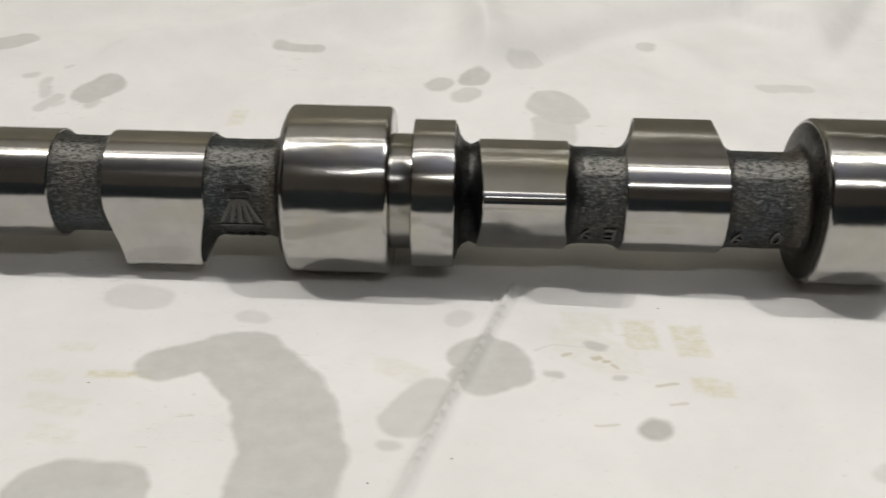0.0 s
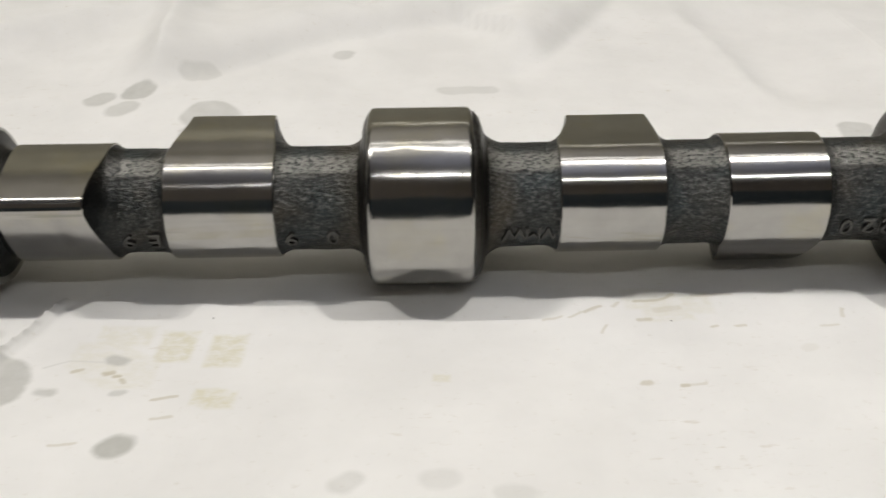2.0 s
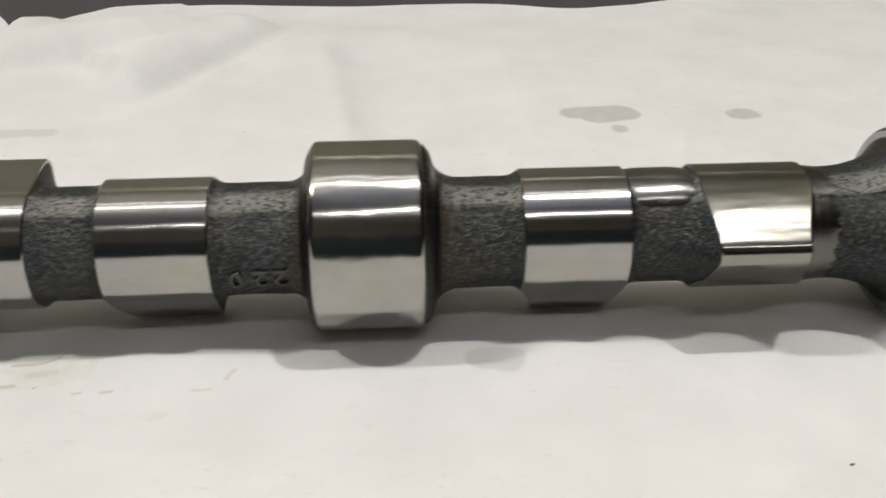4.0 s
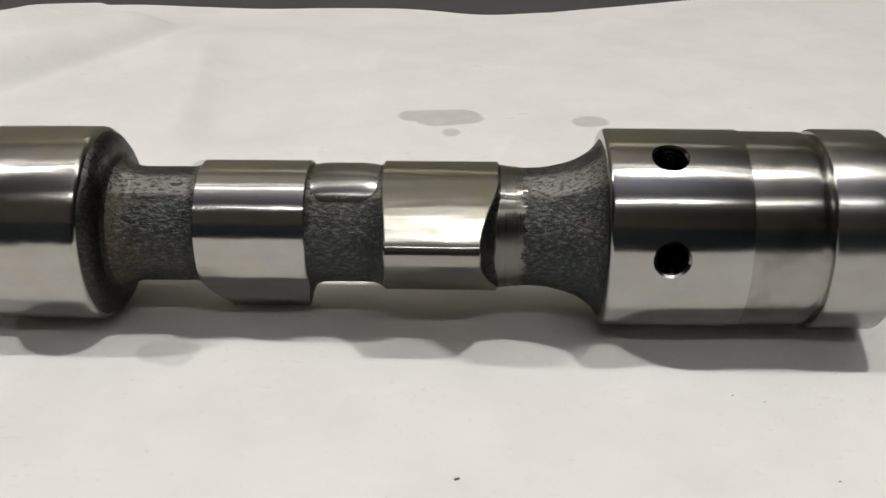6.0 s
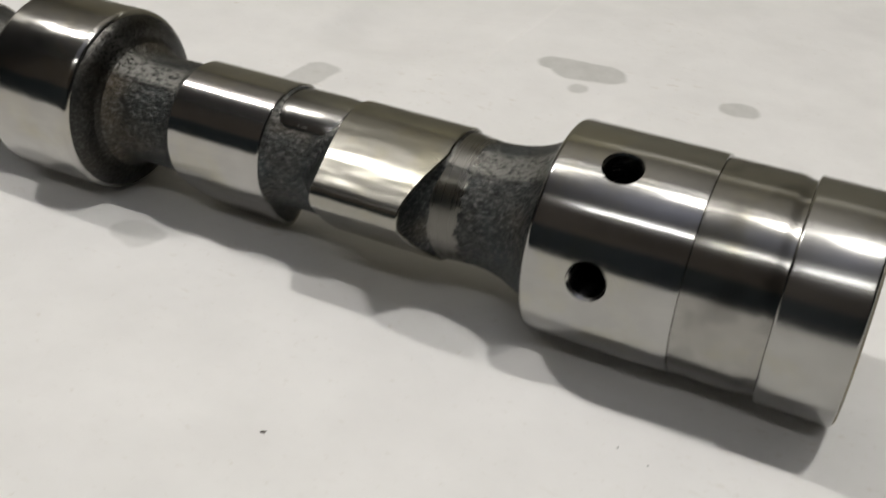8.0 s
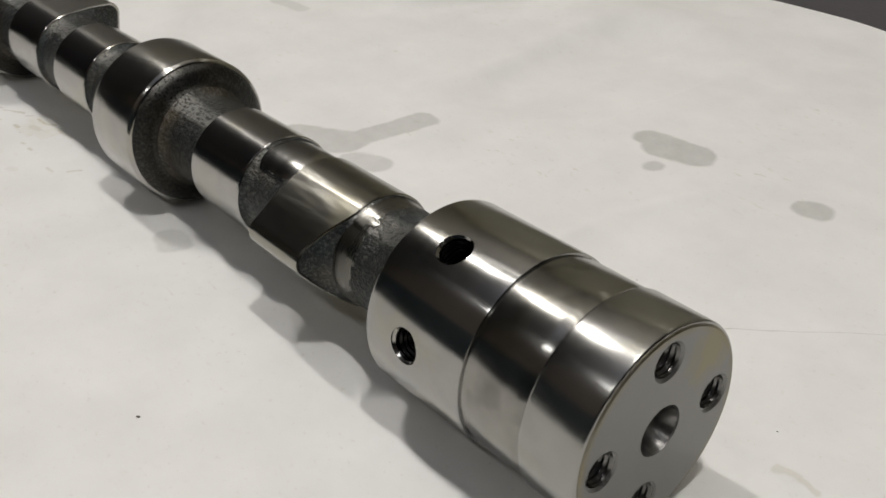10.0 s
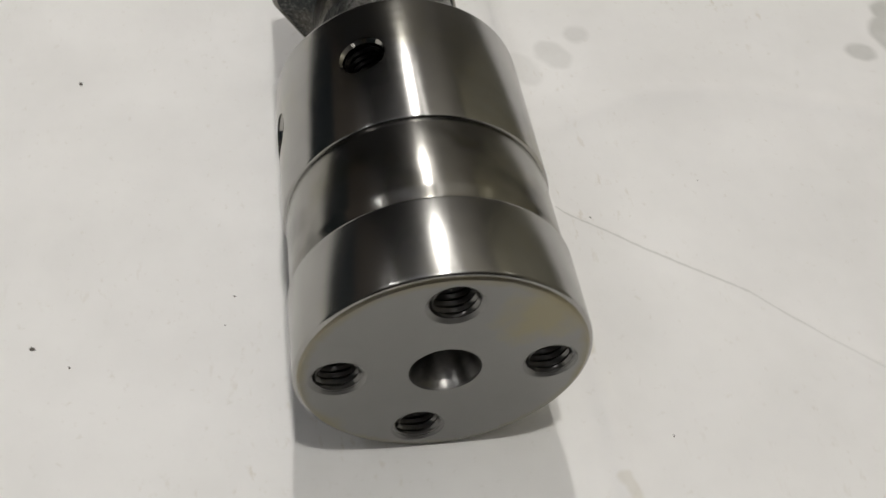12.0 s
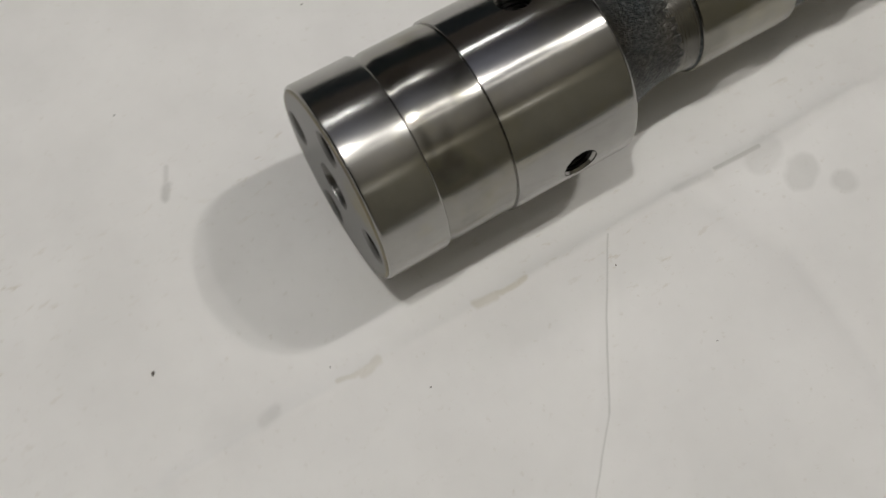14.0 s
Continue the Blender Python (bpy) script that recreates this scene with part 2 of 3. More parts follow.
BACK_STAINS = [
    (-0.5997, 0.0994, -0.5935, 0.1058, 0.0065, 1), (-0.6143, 0.0906, -0.611, 0.0962, 0.003, 0.6), (-0.6506, 0.1451, -0.6448, 0.1502, 0.008, 0.8),
    (-0.6275, 0.1130, -0.6255, 0.1135, 0.0028, 0.6), (-0.6185, 0.1085, -0.6160, 0.0985, 0.0022, 0.55), (-0.6095, 0.0920, -0.6085, 0.0925, 0.0020, 0.5), (-0.5965, 0.0920, -0.5955, 0.0950, 0.0024, 0.6), (-0.6140, 0.1210, -0.6130, 0.1220, 0.0014, 0.5),
    (-0.5321, 0.1437, -0.5162, 0.1446, 0.0034, 0.9), (-0.4646, 0.1127, -0.4637, 0.1147, 0.0052, 0.85), (-0.4512, 0.1176, -0.4493, 0.1196, 0.0058, 1),
    (-0.4544, 0.1034, -0.4526, 0.105, 0.0052, 0.7), (-0.42, 0.0989, -0.4168, 0.0942, 0.01, 0.8), (-0.421, 0.0846, -0.4213, 0.0741, 0.008, 0.65),
    (-0.4322, 0.1325, -0.4265, 0.1345, 0.005, 0.5), (-0.3333, 0.1227, -0.3167, 0.1246, 0.0042, 0.5), (-0.3757, 0.161, -0.3751, 0.163, 0.0045, 0.7),
]
HEAD_STAINS = [
    (-0.1185, 0.1452, -0.1083, 0.1475, 0.0060, 1), (-0.1104, 0.1433, -0.1011, 0.1469, 0.0085, 1), (-0.1045, 0.1281, -0.1042, 0.1296, 0.0032, 0.9),
    (-0.0528, 0.144, -0.0495, 0.1450, 0.0054, 1), (-0.2081, 0.0476, -0.189, 0.0593, 0.0085, 0.85), (-0.1887, 0.0631, -0.1845, 0.0916, 0.006, 0.85),
    (-0.1756, 0.0528, -0.1674, 0.0558, 0.0055, 0.7), (-0.1070, 0.0455, -0.1055, 0.0465, 0.0042, 0.42), (-0.1140, 0.0536, -0.1136, 0.0544, 0.0026, 0.5),
    (-0.1030, 0.0365, -0.0990, 0.0380, 0.0038, 0.28), (0.0352, 0.0318, 0.0382, 0.032, 0.0016, 0.35),
]
STAINS_AND_CREASES = THIN_MARKS + FRONT_STAINS + SMALL_STAINS + BACK_STAINS + HEAD_STAINS
# yellowed marks of old tape and varnish
YELLOW = [
    (-0.4045, -0.0325, -0.4044, -0.0385, 0.0045, 0.7), (-0.3915, -0.0345, -0.3914, -0.0415, 0.0045, 0.7), (-0.3915, -0.0600, -0.3890, -0.0615, 0.0036, 0.75),
    (-0.4210, -0.0305, -0.4160, -0.0306, 0.0045, 0.35), (-0.5445, -0.0645, -0.5315, -0.0645, 0.0016, 0.9), (-0.5388, 0.0815, -0.5383, 0.0871, 0.003, 0.5),
    (-0.4234, -0.0393, -0.4125, -0.0496, 0.006, 0.25), (-0.2832, -0.0163, -0.2703, -0.0192, 0.005, 0.3), (-0.2801, -0.0232, -0.2752, -0.0232, 0.004, 0.3),
    (-0.3383, -0.0519, -0.3374, -0.0524, 0.0015, 0.6), (-0.556, -0.052, -0.55, -0.0525, 0.002, 0.35), (-0.554, -0.076, -0.545, -0.0785, 0.0035, 0.3),
    (-0.558, -0.065, -0.553, -0.0665, 0.0025, 0.35), (-0.548, -0.088, -0.543, -0.09, 0.003, 0.25), (-0.472, -0.056, -0.465, -0.06, 0.0035, 0.3),
]
# brown specks and rubbed streaks of old oil
BROWN = [
    (-0.4260, -0.0480, -0.4245, -0.0473, 0.0006, 0.4), (-0.4190, -0.0490, -0.4178, -0.0486, 0.0008, 0.5), (-0.4168, -0.0502, -0.4158, -0.0500, 0.0007, 0.5), (-0.4145, -0.0515, -0.4135, -0.0525, 0.0007, 0.4),
    (-0.4050, -0.0610, -0.3990, -0.0600, 0.0005, 0.4), (-0.4020, -0.0690, -0.3980, -0.0680, 0.0005, 0.3), (-0.4220, -0.0790, -0.4160, -0.0780, 0.0005, 0.3),
    (-0.2850, -0.0172, -0.2800, -0.0170, 0.0007, 0.4), (-0.2800, -0.0170, -0.2750, -0.0140, 0.0007, 0.4), (-0.2810, -0.0220, -0.2750, -0.0210, 0.0012, 0.2),
    (-0.2860, -0.0260, -0.2830, -0.0255, 0.0007, 0.4), (-0.3100, -0.0240, -0.3050, -0.0230, 0.0005, 0.3), (-0.3030, -0.0240, -0.3000, -0.0220, 0.0005, 0.3),
    (-0.2990, -0.0220, -0.2940, -0.0200, 0.0006, 0.4), (-0.2910, -0.0200, -0.2890, -0.0180, 0.0006, 0.3), (-0.2970, -0.0320, -0.2950, -0.0280, 0.0004, 0.3),
    (-0.2680, -0.0312, -0.2660, -0.0308, 0.0005, 0.35), (-0.2610, -0.0310, -0.2590, -0.0302, 0.0005, 0.35), (-0.2905, -0.0562, -0.2888, -0.0558, 0.0008, 0.4),
    (-0.2812, -0.0570, -0.2800, -0.0568, 0.0007, 0.5), (-0.2800, -0.0568, -0.2760, -0.0560, 0.0005, 0.25), (-0.2465, -0.0425, -0.2455, -0.0415, 0.0015, 0.10),
    (-0.0310, 0.0342, -0.0235, 0.0338, 0.0008, 0.35), (-0.0225, 0.0341, -0.0170, 0.0340, 0.0011, 0.30), (0.0090, 0.0338, 0.0140, 0.0346, 0.0012, 0.22), (0.0150, 0.0343, 0.0200, 0.0340, 0.0007, 0.25),
    (-0.2330, -0.0280, -0.2310, -0.0240, 0.0006, 0.3), (-0.2400, -0.0320, -0.2360, -0.0318, 0.0005, 0.25), (-0.2700, -0.0160, -0.2590, -0.0150, 0.0005, 0.3),
]


def paper_material(x0, x1):
    """White paper with the marks that lie between x0 and x1."""
    m, nt, b = material("oiled_white_paper")
    co = nt.nodes.new("ShaderNodeTexCoord").outputs["Object"]
    flat = vmath(nt, "MULTIPLY", co, (1, 1, 0))
    w1 = noise_tex(nt, flat, 70.0, 2.5, 0.5).outputs["Color"]
    wob = vmath(nt, "MULTIPLY", vmath(nt, "SUBTRACT", w1, (0.5, 0.5, 0.5)), (0.0052, 0.0052, 0.0))
    w2 = noise_tex(nt, flat, 330.0, 3.0, 0.6).outputs["Color"]
    fray = vmath(nt, "MULTIPLY", vmath(nt, "SUBTRACT", w2, (0.5, 0.5, 0.5)), (0.0010, 0.0010, 0.0))
    p = vmath(nt, "ADD", vmath(nt, "ADD", flat, wob), fray)
    slight = vmath(nt, "ADD", flat, vmath(nt, "MULTIPLY", wob, (0.15, 0.15, 0.0)))
    fine = noise_tex(nt, flat, 900.0, 4.0, 0.6).outputs[0]
    cloud = noise_tex(nt, flat, 25.0, 4.0, 0.6).outputs[0]
    crumbs = noise_tex(nt, flat, 420.0, 3.0, 0.7).outputs[0]

    def marks(rows, edge, calm=0.0011, square=False):
        total = None
        for ax, ay, bx, by, r, depth in rows:
            if max(ax, bx) + r < x0 - 0.012 or min(ax, bx) - r > x1 + 0.012:
                continue
            ab = Vector((bx - ax, by - ay, 0))
            pa = vmath(nt, "SUBTRACT", p if r > calm else slight, (ax, ay, 0))
            t = fmath(nt, "MULTIPLY", vmath(nt, "DOT_PRODUCT", pa, tuple(ab)), 1.0 / ab.length_squared, clamp=True)
            s = nt.nodes.new("ShaderNodeVectorMath")
            s.operation = "SCALE"
            s.inputs[0].default_value = ab
            nt.links.new(t, s.inputs["Scale"])
            if square:
                sep = nt.nodes.new("ShaderNodeSeparateXYZ")
                nt.links.new(vmath(nt, "ABSOLUTE", vmath(nt, "SUBTRACT", pa, s.outputs[0])), sep.inputs[0])
                d = fmath(nt, "MAXIMUM", sep.outputs[0], sep.outputs[1])
            else:
                d = vmath(nt, "DISTANCE", pa, s.outputs[0])
            k = nt.nodes.new("ShaderNodeMapRange")
            nt.links.new(d, k.inputs[0])
            e = min(edge, r * 0.45)
            for i, v in ((1, r - e), (2, r + e), (3, depth), (4, 0.0)):
                k.inputs[i].default_value = v
            total = k.outputs[0] if total is None else fmath(nt, "MAXIMUM", total, k.outputs[0])
        return 0.0 if total is None else total

    # oil stains together with the painted crease shade
    oil = marks(STAINS_AND_CREASES, 0.0008)
    oil = fmath(nt, "MULTIPLY", oil, fmath(nt, "ADD", fmath(nt, "MULTIPLY", noise_tex(nt, flat, 160.0, 3.0, 0.6).outputs[0], 0.7), 0.62))
    yel = marks(YELLOW, 0.0008, 1.0, True)
    base = mixc(nt, ramp(nt, cloud, [(0.36, (0, 0, 0)), (0.66, (1, 1, 1))]), (0.85, 0.84, 0.82), (0.785, 0.775, 0.755))
    base = mixc(nt, ramp(nt, crumbs, [(0.62, (0, 0, 0)), (0.80, (0.45, 0.45, 0.45))]), base, (0.58, 0.54, 0.46))
    flecks = noise_tex(nt, vmath(nt, "MULTIPLY", flat, (1.0, 1.6, 1.0)), 260.0, 5.0, 0.7).outputs[0]
    yk = fmath(nt, "MULTIPLY", yel, ramp(nt, flecks, [(0.40, (0.25, 0.25, 0.25)), (0.60, (1, 1, 1))]))
    base = mixc(nt, yk, base, (0.67, 0.635, 0.47))
    scuffs = noise_tex(nt, vmath(nt, "MULTIPLY", flat, (0.5, 1.3, 1.0)), 330.0, 4.0, 0.65).outputs[0]
    patch = noise_tex(nt, flat, 17.0, 2.0).outputs[0]
    worn = fmath(nt, "MULTIPLY", ramp(nt, scuffs, [(0.60, (0, 0, 0)), (0.68, (1, 1, 1))]), ramp(nt, patch, [(0.50, (0, 0, 0)), (0.66, (0.5, 0.5, 0.5))]))
    base = mixc(nt, worn, base, (0.60, 0.55, 0.46))
    base = mixc(nt, marks(BROWN, 0.0004, 0.0003), base, (0.42, 0.36, 0.21))
    tone = mixc(nt, fine, (0.485, 0.482, 0.452), (0.535, 0.532, 0.500))
    c = mixc(nt, fmath(nt, "MULTIPLY", oil, 0.78), base, tone)
    nt.links.new(c, b.inputs["Base Color"])
    nt.links.new(fmath(nt, "SUBTRACT", 0.62, fmath(nt, "MULTIPLY", oil, 0.12)), b.inputs["Roughness"])
    b.inputs["Specular IOR Level"].default_value = 0.25
    bump(nt, fmath(nt, "ADD", fine, fmath(nt, "MULTIPLY", cloud, 2.0)), 0.2, 0.0001, b)
    return m


SPANS = [(-2.0, -0.47), (-0.47, -0.385), (-0.385, -0.14), (-0.14, -0.07), (-0.07, 2.0)]
PAPERS = [paper_material(*s) for s in SPANS]


def plain(name, c1, c2, rough, scale):
    m, nt, b = material(name)
    co = nt.nodes.new("ShaderNodeTexCoord").outputs["Object"]
    n = noise_tex(nt, co, scale, 4.0, 0.6).outputs[0]
    nt.links.new(mixc(nt, n, c1, c2), b.inputs["Base Color"])
    b.inputs["Roughness"].default_value = rough
    bump(nt, n, 0.2, 0.002, b)
    return m


TABLE = plain("dark_bench_top", (0.045, 0.042, 0.050), (0.075, 0.070, 0.080), 0.5, 30.0)
WALL_DARK = plain("dark_wall_paint", (0.018, 0.018, 0.022), (0.026, 0.025, 0.028), 0.7, 2.0)
WALL_GREY = plain("grey_wall_paint", (0.70, 0.67, 0.53), (0.76, 0.73, 0.59), 0.7, 2.0)
CEILING = plain("ceiling_paint", (0.42, 0.405, 0.385), (0.48, 0.465, 0.44), 0.7, 2.0)
REFLECTED_BAND = plain("blue_grey_paint", (0.022, 0.036, 0.046), (0.030, 0.046, 0.058), 0.6, 3.0)
WALL_BROWN = plain("brown_wall_paint", (0.125, 0.106, 0.092), (0.150, 0.128, 0.110), 0.7, 2.0)
FLOOR = plain("concrete_floor", (0.10, 0.10, 0.10), (0.14, 0.14, 0.135), 0.6, 6.0)
DIRT = plain("dirt", (0.06, 0.055, 0.05), (0.14, 0.12, 0.10), 0.6, 800.0)

# ---- mesh helpers ----


def finish(name, bm, mat, parent=None, label="", angle=35):
    me = bpy.data.meshes.new(name)
    bmesh.ops.recalc_face_normals(bm, faces=bm.faces[:])
    bm.to_mesh(me)
    bm.free()
    for p in me.polygons:
        p.use_smooth = True
    me.set_sharp_from_angle(angle=radians(angle))
    me.materials.append(mat)
    ob = new(name, me)
    if parent:
        ob.parent = parent
    if label:
        tagged(ob, label)
    return ob


part = finish


def box(x0, x1, y0, y1, z0, z1):
    bm = bmesh.new()
    bmesh.ops.create_cube(bm, size=1.0)
    for v in bm.verts:
        v.co = Vector(((x0 + x1) / 2 + v.co.x * (x1 - x0), (y0 + y1) / 2 + v.co.y * (y1 - y0), (z0 + z1) / 2 + v.co.z * (z1 - z0)))
    return bm


AXIS = 0.024
CORE = 0.0140


def on_axis(x, r, th, dy=0.0, dz=0.0):
    """A point at x along the shaft, at radius r and angle th (0 faces -y, 90 is up)."""
    return Vector((x, dy - r * math.cos(th), AXIS + dz + r * math.sin(th)))


def skin(rings, closed_ends=True):
    """A bmesh from rings of points."""
    bm = bmesh.new()
    vs = [[bm.verts.new(p) for p in ring] for ring in rings]
    n = len(vs[0])
    for a, b in zip(vs, vs[1:]):
        for i in range(n):
            j = (i + 1) % n
            bm.faces.new((a[i], a[j], b[j], b[i]))
    if closed_ends:
        bm.faces.new(vs[0][::-1])
        bm.faces.new(vs[-1])
    return bm


def lathe(profile, seg=128, dy=0.0, dz=0.0, rough=None, closed=True):
    rings = []
    for x, r in profile:
        ring = []
        for i in range(seg):
            th = 2 * math.pi * i / seg
            ring.append(on_axis(x, r + (rough(x, th, r) if rough else 0.0), th, dy, dz))
        rings.append(ring)
    return skin(rings, closed)


def rounded(x0, x1, r, c, inner, steps=3):
    """Profile of a drum from x0 to x1 with rounded edges of size c."""
    pts = [(x0, inner)] + [(x0 + c * (1 - math.cos(a)), r - c * (1 - math.sin(a))) for a in [math.pi / 2 * k / steps for k in range(steps + 1)]]
    pts += [(x0 + x1 - x, q) for x, q in pts[::-1]]
    return pts


def cast_skin(x, th, r):
    """Uneven surface of a casting, with the raised band along the mould's parting line."""
    p = Vector((x * 420, math.cos(th) * 6.0, math.sin(th) * 6.0))
    h = 0.00006 * noise.noise(p) + 0.00025 * noise.noise(p * 0.23)
    d = math.degrees(th) % 360
    edge = 51 + 3 * noise.noise(Vector((x * 130, 2.0, 0))) + 2 * noise.noise(Vector((x * 600, 5.0, 0)))
    if edge < d < 80:
        flat = (CORE * math.cos(radians(13)) + 0.00035) / math.cos(radians(d - 65)) - CORE
        h += max(flat, 0.0) * min(1.0, (d - edge) / 1.5) if d < 65 else flat * (80 - d) / 15
    elif 40 < d <= edge:
        h -= 0.00025 * (d - 40) / (edge - 40)
    return h


def core_skin(x, th, r):
    """The casting with its sand grain."""
    c, q = math.cos(th), math.sin(th)
    a = noise.noise(Vector((x * 1150, c * 38, q * 38)))
    b = noise.noise(Vector((x * 1800, c * 62, q * 62 + 9)))
    return cast_skin(x, th, r) + 0.00013 * a + 0.00007 * b - 0.00008 * max(0.0, b - 0.25)


# ---- the place ----
def paper_edge(x):
    y = 0.327 - 0.058 * math.exp(-(abs(x + 0.370) / 0.021) ** 1.6) - 0.012 * math.exp(-((x + 0.092) / 0.03) ** 2)
    return y + 0.33 * max(0.0, min(x, 0.16) + 0.055) + 0.0025 * math.sin(x * 37)


# folds: points of the crest, height, half-width
BACK_FOLDS = [
    ([(-0.4529, 0.2165), (-0.4451, 0.1376)], 0.0080, 0.009),
    ([(-0.5877, 0.1331), (-0.506, 0.1813), (-0.4547, 0.2113)], 0.0112, 0.014),
]
FRONT_FOLDS = [
    ([(-0.4387, -0.0148), (-0.4526, -0.0597), (-0.4679, -0.1124), (-0.4785, -0.1497)], 0.0028, 0.0012),
    ([(-0.1346, 0.0341), (-0.0666, 0.034), (-0.0146, 0.0332), (0.0601, 0.0337)], 0.0013, 0.0024),
    ([(-0.0785, 0.0364), (-0.0904, 0.0623), (-0.089, 0.0952), (-0.0794, 0.1274)], 0.0011, 0.0034),
    ([(-0.0545, 0.0350), (-0.0300, 0.0715), (-0.0175, 0.0845), (0.0141, 0.1213)], 0.0005, 0.0009),
    ([(-0.1188, -0.0124), (-0.0985, -0.022)], 0.0014, 0.004),
    ([(-0.0909, -0.012), (-0.0734, -0.0212)], 0.0014, 0.004),
    ([(-0.064, -0.0126), (-0.0528, -0.0244)], 0.0012, 0.004),
    ([(0.0378, 0.27), (0.1737, 0.3229)], 0.002, 0.008),
]
FOLDS = BACK_FOLDS + FRONT_FOLDS
# creases: points of the foot, rise to the left of their run, width of the rise, reach
CREASES = [
    ([(-0.460, 0.112), (-0.446, 0.122), (-0.418, 0.142), (-0.383, 0.177), (-0.345, 0.198), (-0.305, 0.211), (-0.265, 0.236)], 0.0145, 0.0120, 0.045),
    ([(-0.312, 0.158), (-0.291, 0.167), (-0.276, 0.192), (-0.255, 0.232), (-0.235, 0.285)], 0.0150, 0.0130, 0.045),
    ([(-0.451, 0.231), (-0.428, 0.244), (-0.421, 0.268), (-0.411, 0.296)], 0.0085, 0.0090, 0.030),
    ([(-0.398, 0.208), (-0.376, 0.245), (-0.357, 0.262), (-0.325, 0.288)], 0.0085, 0.0080, 0.022),
    ([(-0.351, 0.212), (-0.341, 0.240), (-0.334, 0.280)], 0.0080, 0.0080, 0.024),
    ([(-0.224, 0.255), (-0.210, 0.164), (-0.208, 0.130), (-0.201, 0.098)], -0.0090, 0.0140, 0.045),
]


def crease_height(x, y, pts, top, wide, reach):
    best, gone = None, 0.0
    total = sum(math.hypot(b[0] - a[0], b[1] - a[1]) for a, b in zip(pts, pts[1:]))
    for (ax, ay), (bx, by) in zip(pts, pts[1:]):
        dx, dy = bx - ax, by - ay
        n = math.hypot(dx, dy)
        t = max(0.0, min(1.0, ((x - ax) * dx + (y - ay) * dy) / (n * n)))
        d = math.hypot(x - ax - t * dx, y - ay - t * dy)
        if best is None or d < best[0]:
            best = (d, dx * (y - ay) - dy * (x - ax), (gone + t * n) / total)
        gone += n
    d, side, u = best
    if side <= 0 or d > 3 * reach:
        return 0.0
    ends = max(0.0, min(1.0, u / 0.2, (1 - u) / 0.2))
    return top * ends * ends * (3 - 2 * ends) * (1 - math.exp(-d / wide)) * math.exp(-(d / reach) ** 2)


def seg_dist(x, y, a, b):
    ax, ay = a
    bx, by = b
    dx, dy = bx - ax, by - ay
    t = max(0.0, min(1.0, ((x - ax) * dx + (y - ay) * dy) / (dx * dx + dy * dy)))
    return math.hypot(x - ax - t * dx, y - ay - t * dy)


def paper_height(x, y):
    h = 0.0018 * noise.noise(Vector((x * 7, y * 7, 0.3))) + 0.0007 * noise.noise(Vector((x * 23, y * 23, 4.0)))
    far = max(0.0, min(1.0, (y - 0.15) / 0.12)) * max(0.0, min(1.0, (-0.12 - x) / 0.15))
    h += far * 0.010 * (0.5 - abs(noise.noise(Vector((x * 11 + y * 6, y * 9, 7.0)))))
    h += 0.0016 * (0.3 - abs(noise.noise(Vector((x * 9 + y * 4, y * 17 - x * 3, 11.0)))))
    h += 0.0007 * (0.3 - abs(noise.noise(Vector((x * 21 - y * 8, y * 33 + x * 6, 15.0)))))
    near = max(0.0, min(1.0, (y - 0.07) / 0.08)) * max(0.0, min(1.0, (-0.15 - x) / 0.15))
    h += near * 0.0036 * (0.4 - abs(noise.noise(Vector((x * 27 + y * 11, y * 23 - x * 9, 3.0)))))
    for pts, top, wide in FOLDS:
        d = min(seg_dist(x, y, a, b) for a, b in zip(pts, pts[1:]))
        if d < 3 * wide:
            h += top * math.exp(-(d / wide) ** 1.4)
    if y > 0.07 and x < -0.14:
        h += sum(crease_height(x, y, *row) for row in CREASES)
    if x > -0.17:
        wob = 0.0008 * noise.noise(Vector((x * 120, 0.0, 9.0))) + 0.0005 * noise.noise(Vector((x * 420, 0.0, 2.0)))
        s = max(0.0, min(1.0, (y - 0.0332 + wob) / 0.0010))
        h += 0.0008 * s * max(0.0, min(1.0, (0.10 - y) / 0.05)) * min(1.0, (x + 0.17) / 0.04)
    under = math.exp(-(y / 0.012) ** 2) if x < 0.004 else math.exp(-(y / 0.012) ** 2) * math.exp(-((x - 0.004) / 0.01) ** 2)
    h -= 0.0012
    h += min(0.12, max(0.0, -x * 0.28)) * min(0.08, max(0.0, abs(y) - 0.03))
    return h * (1 - under) + under * (0.003 * x - 0.0001)


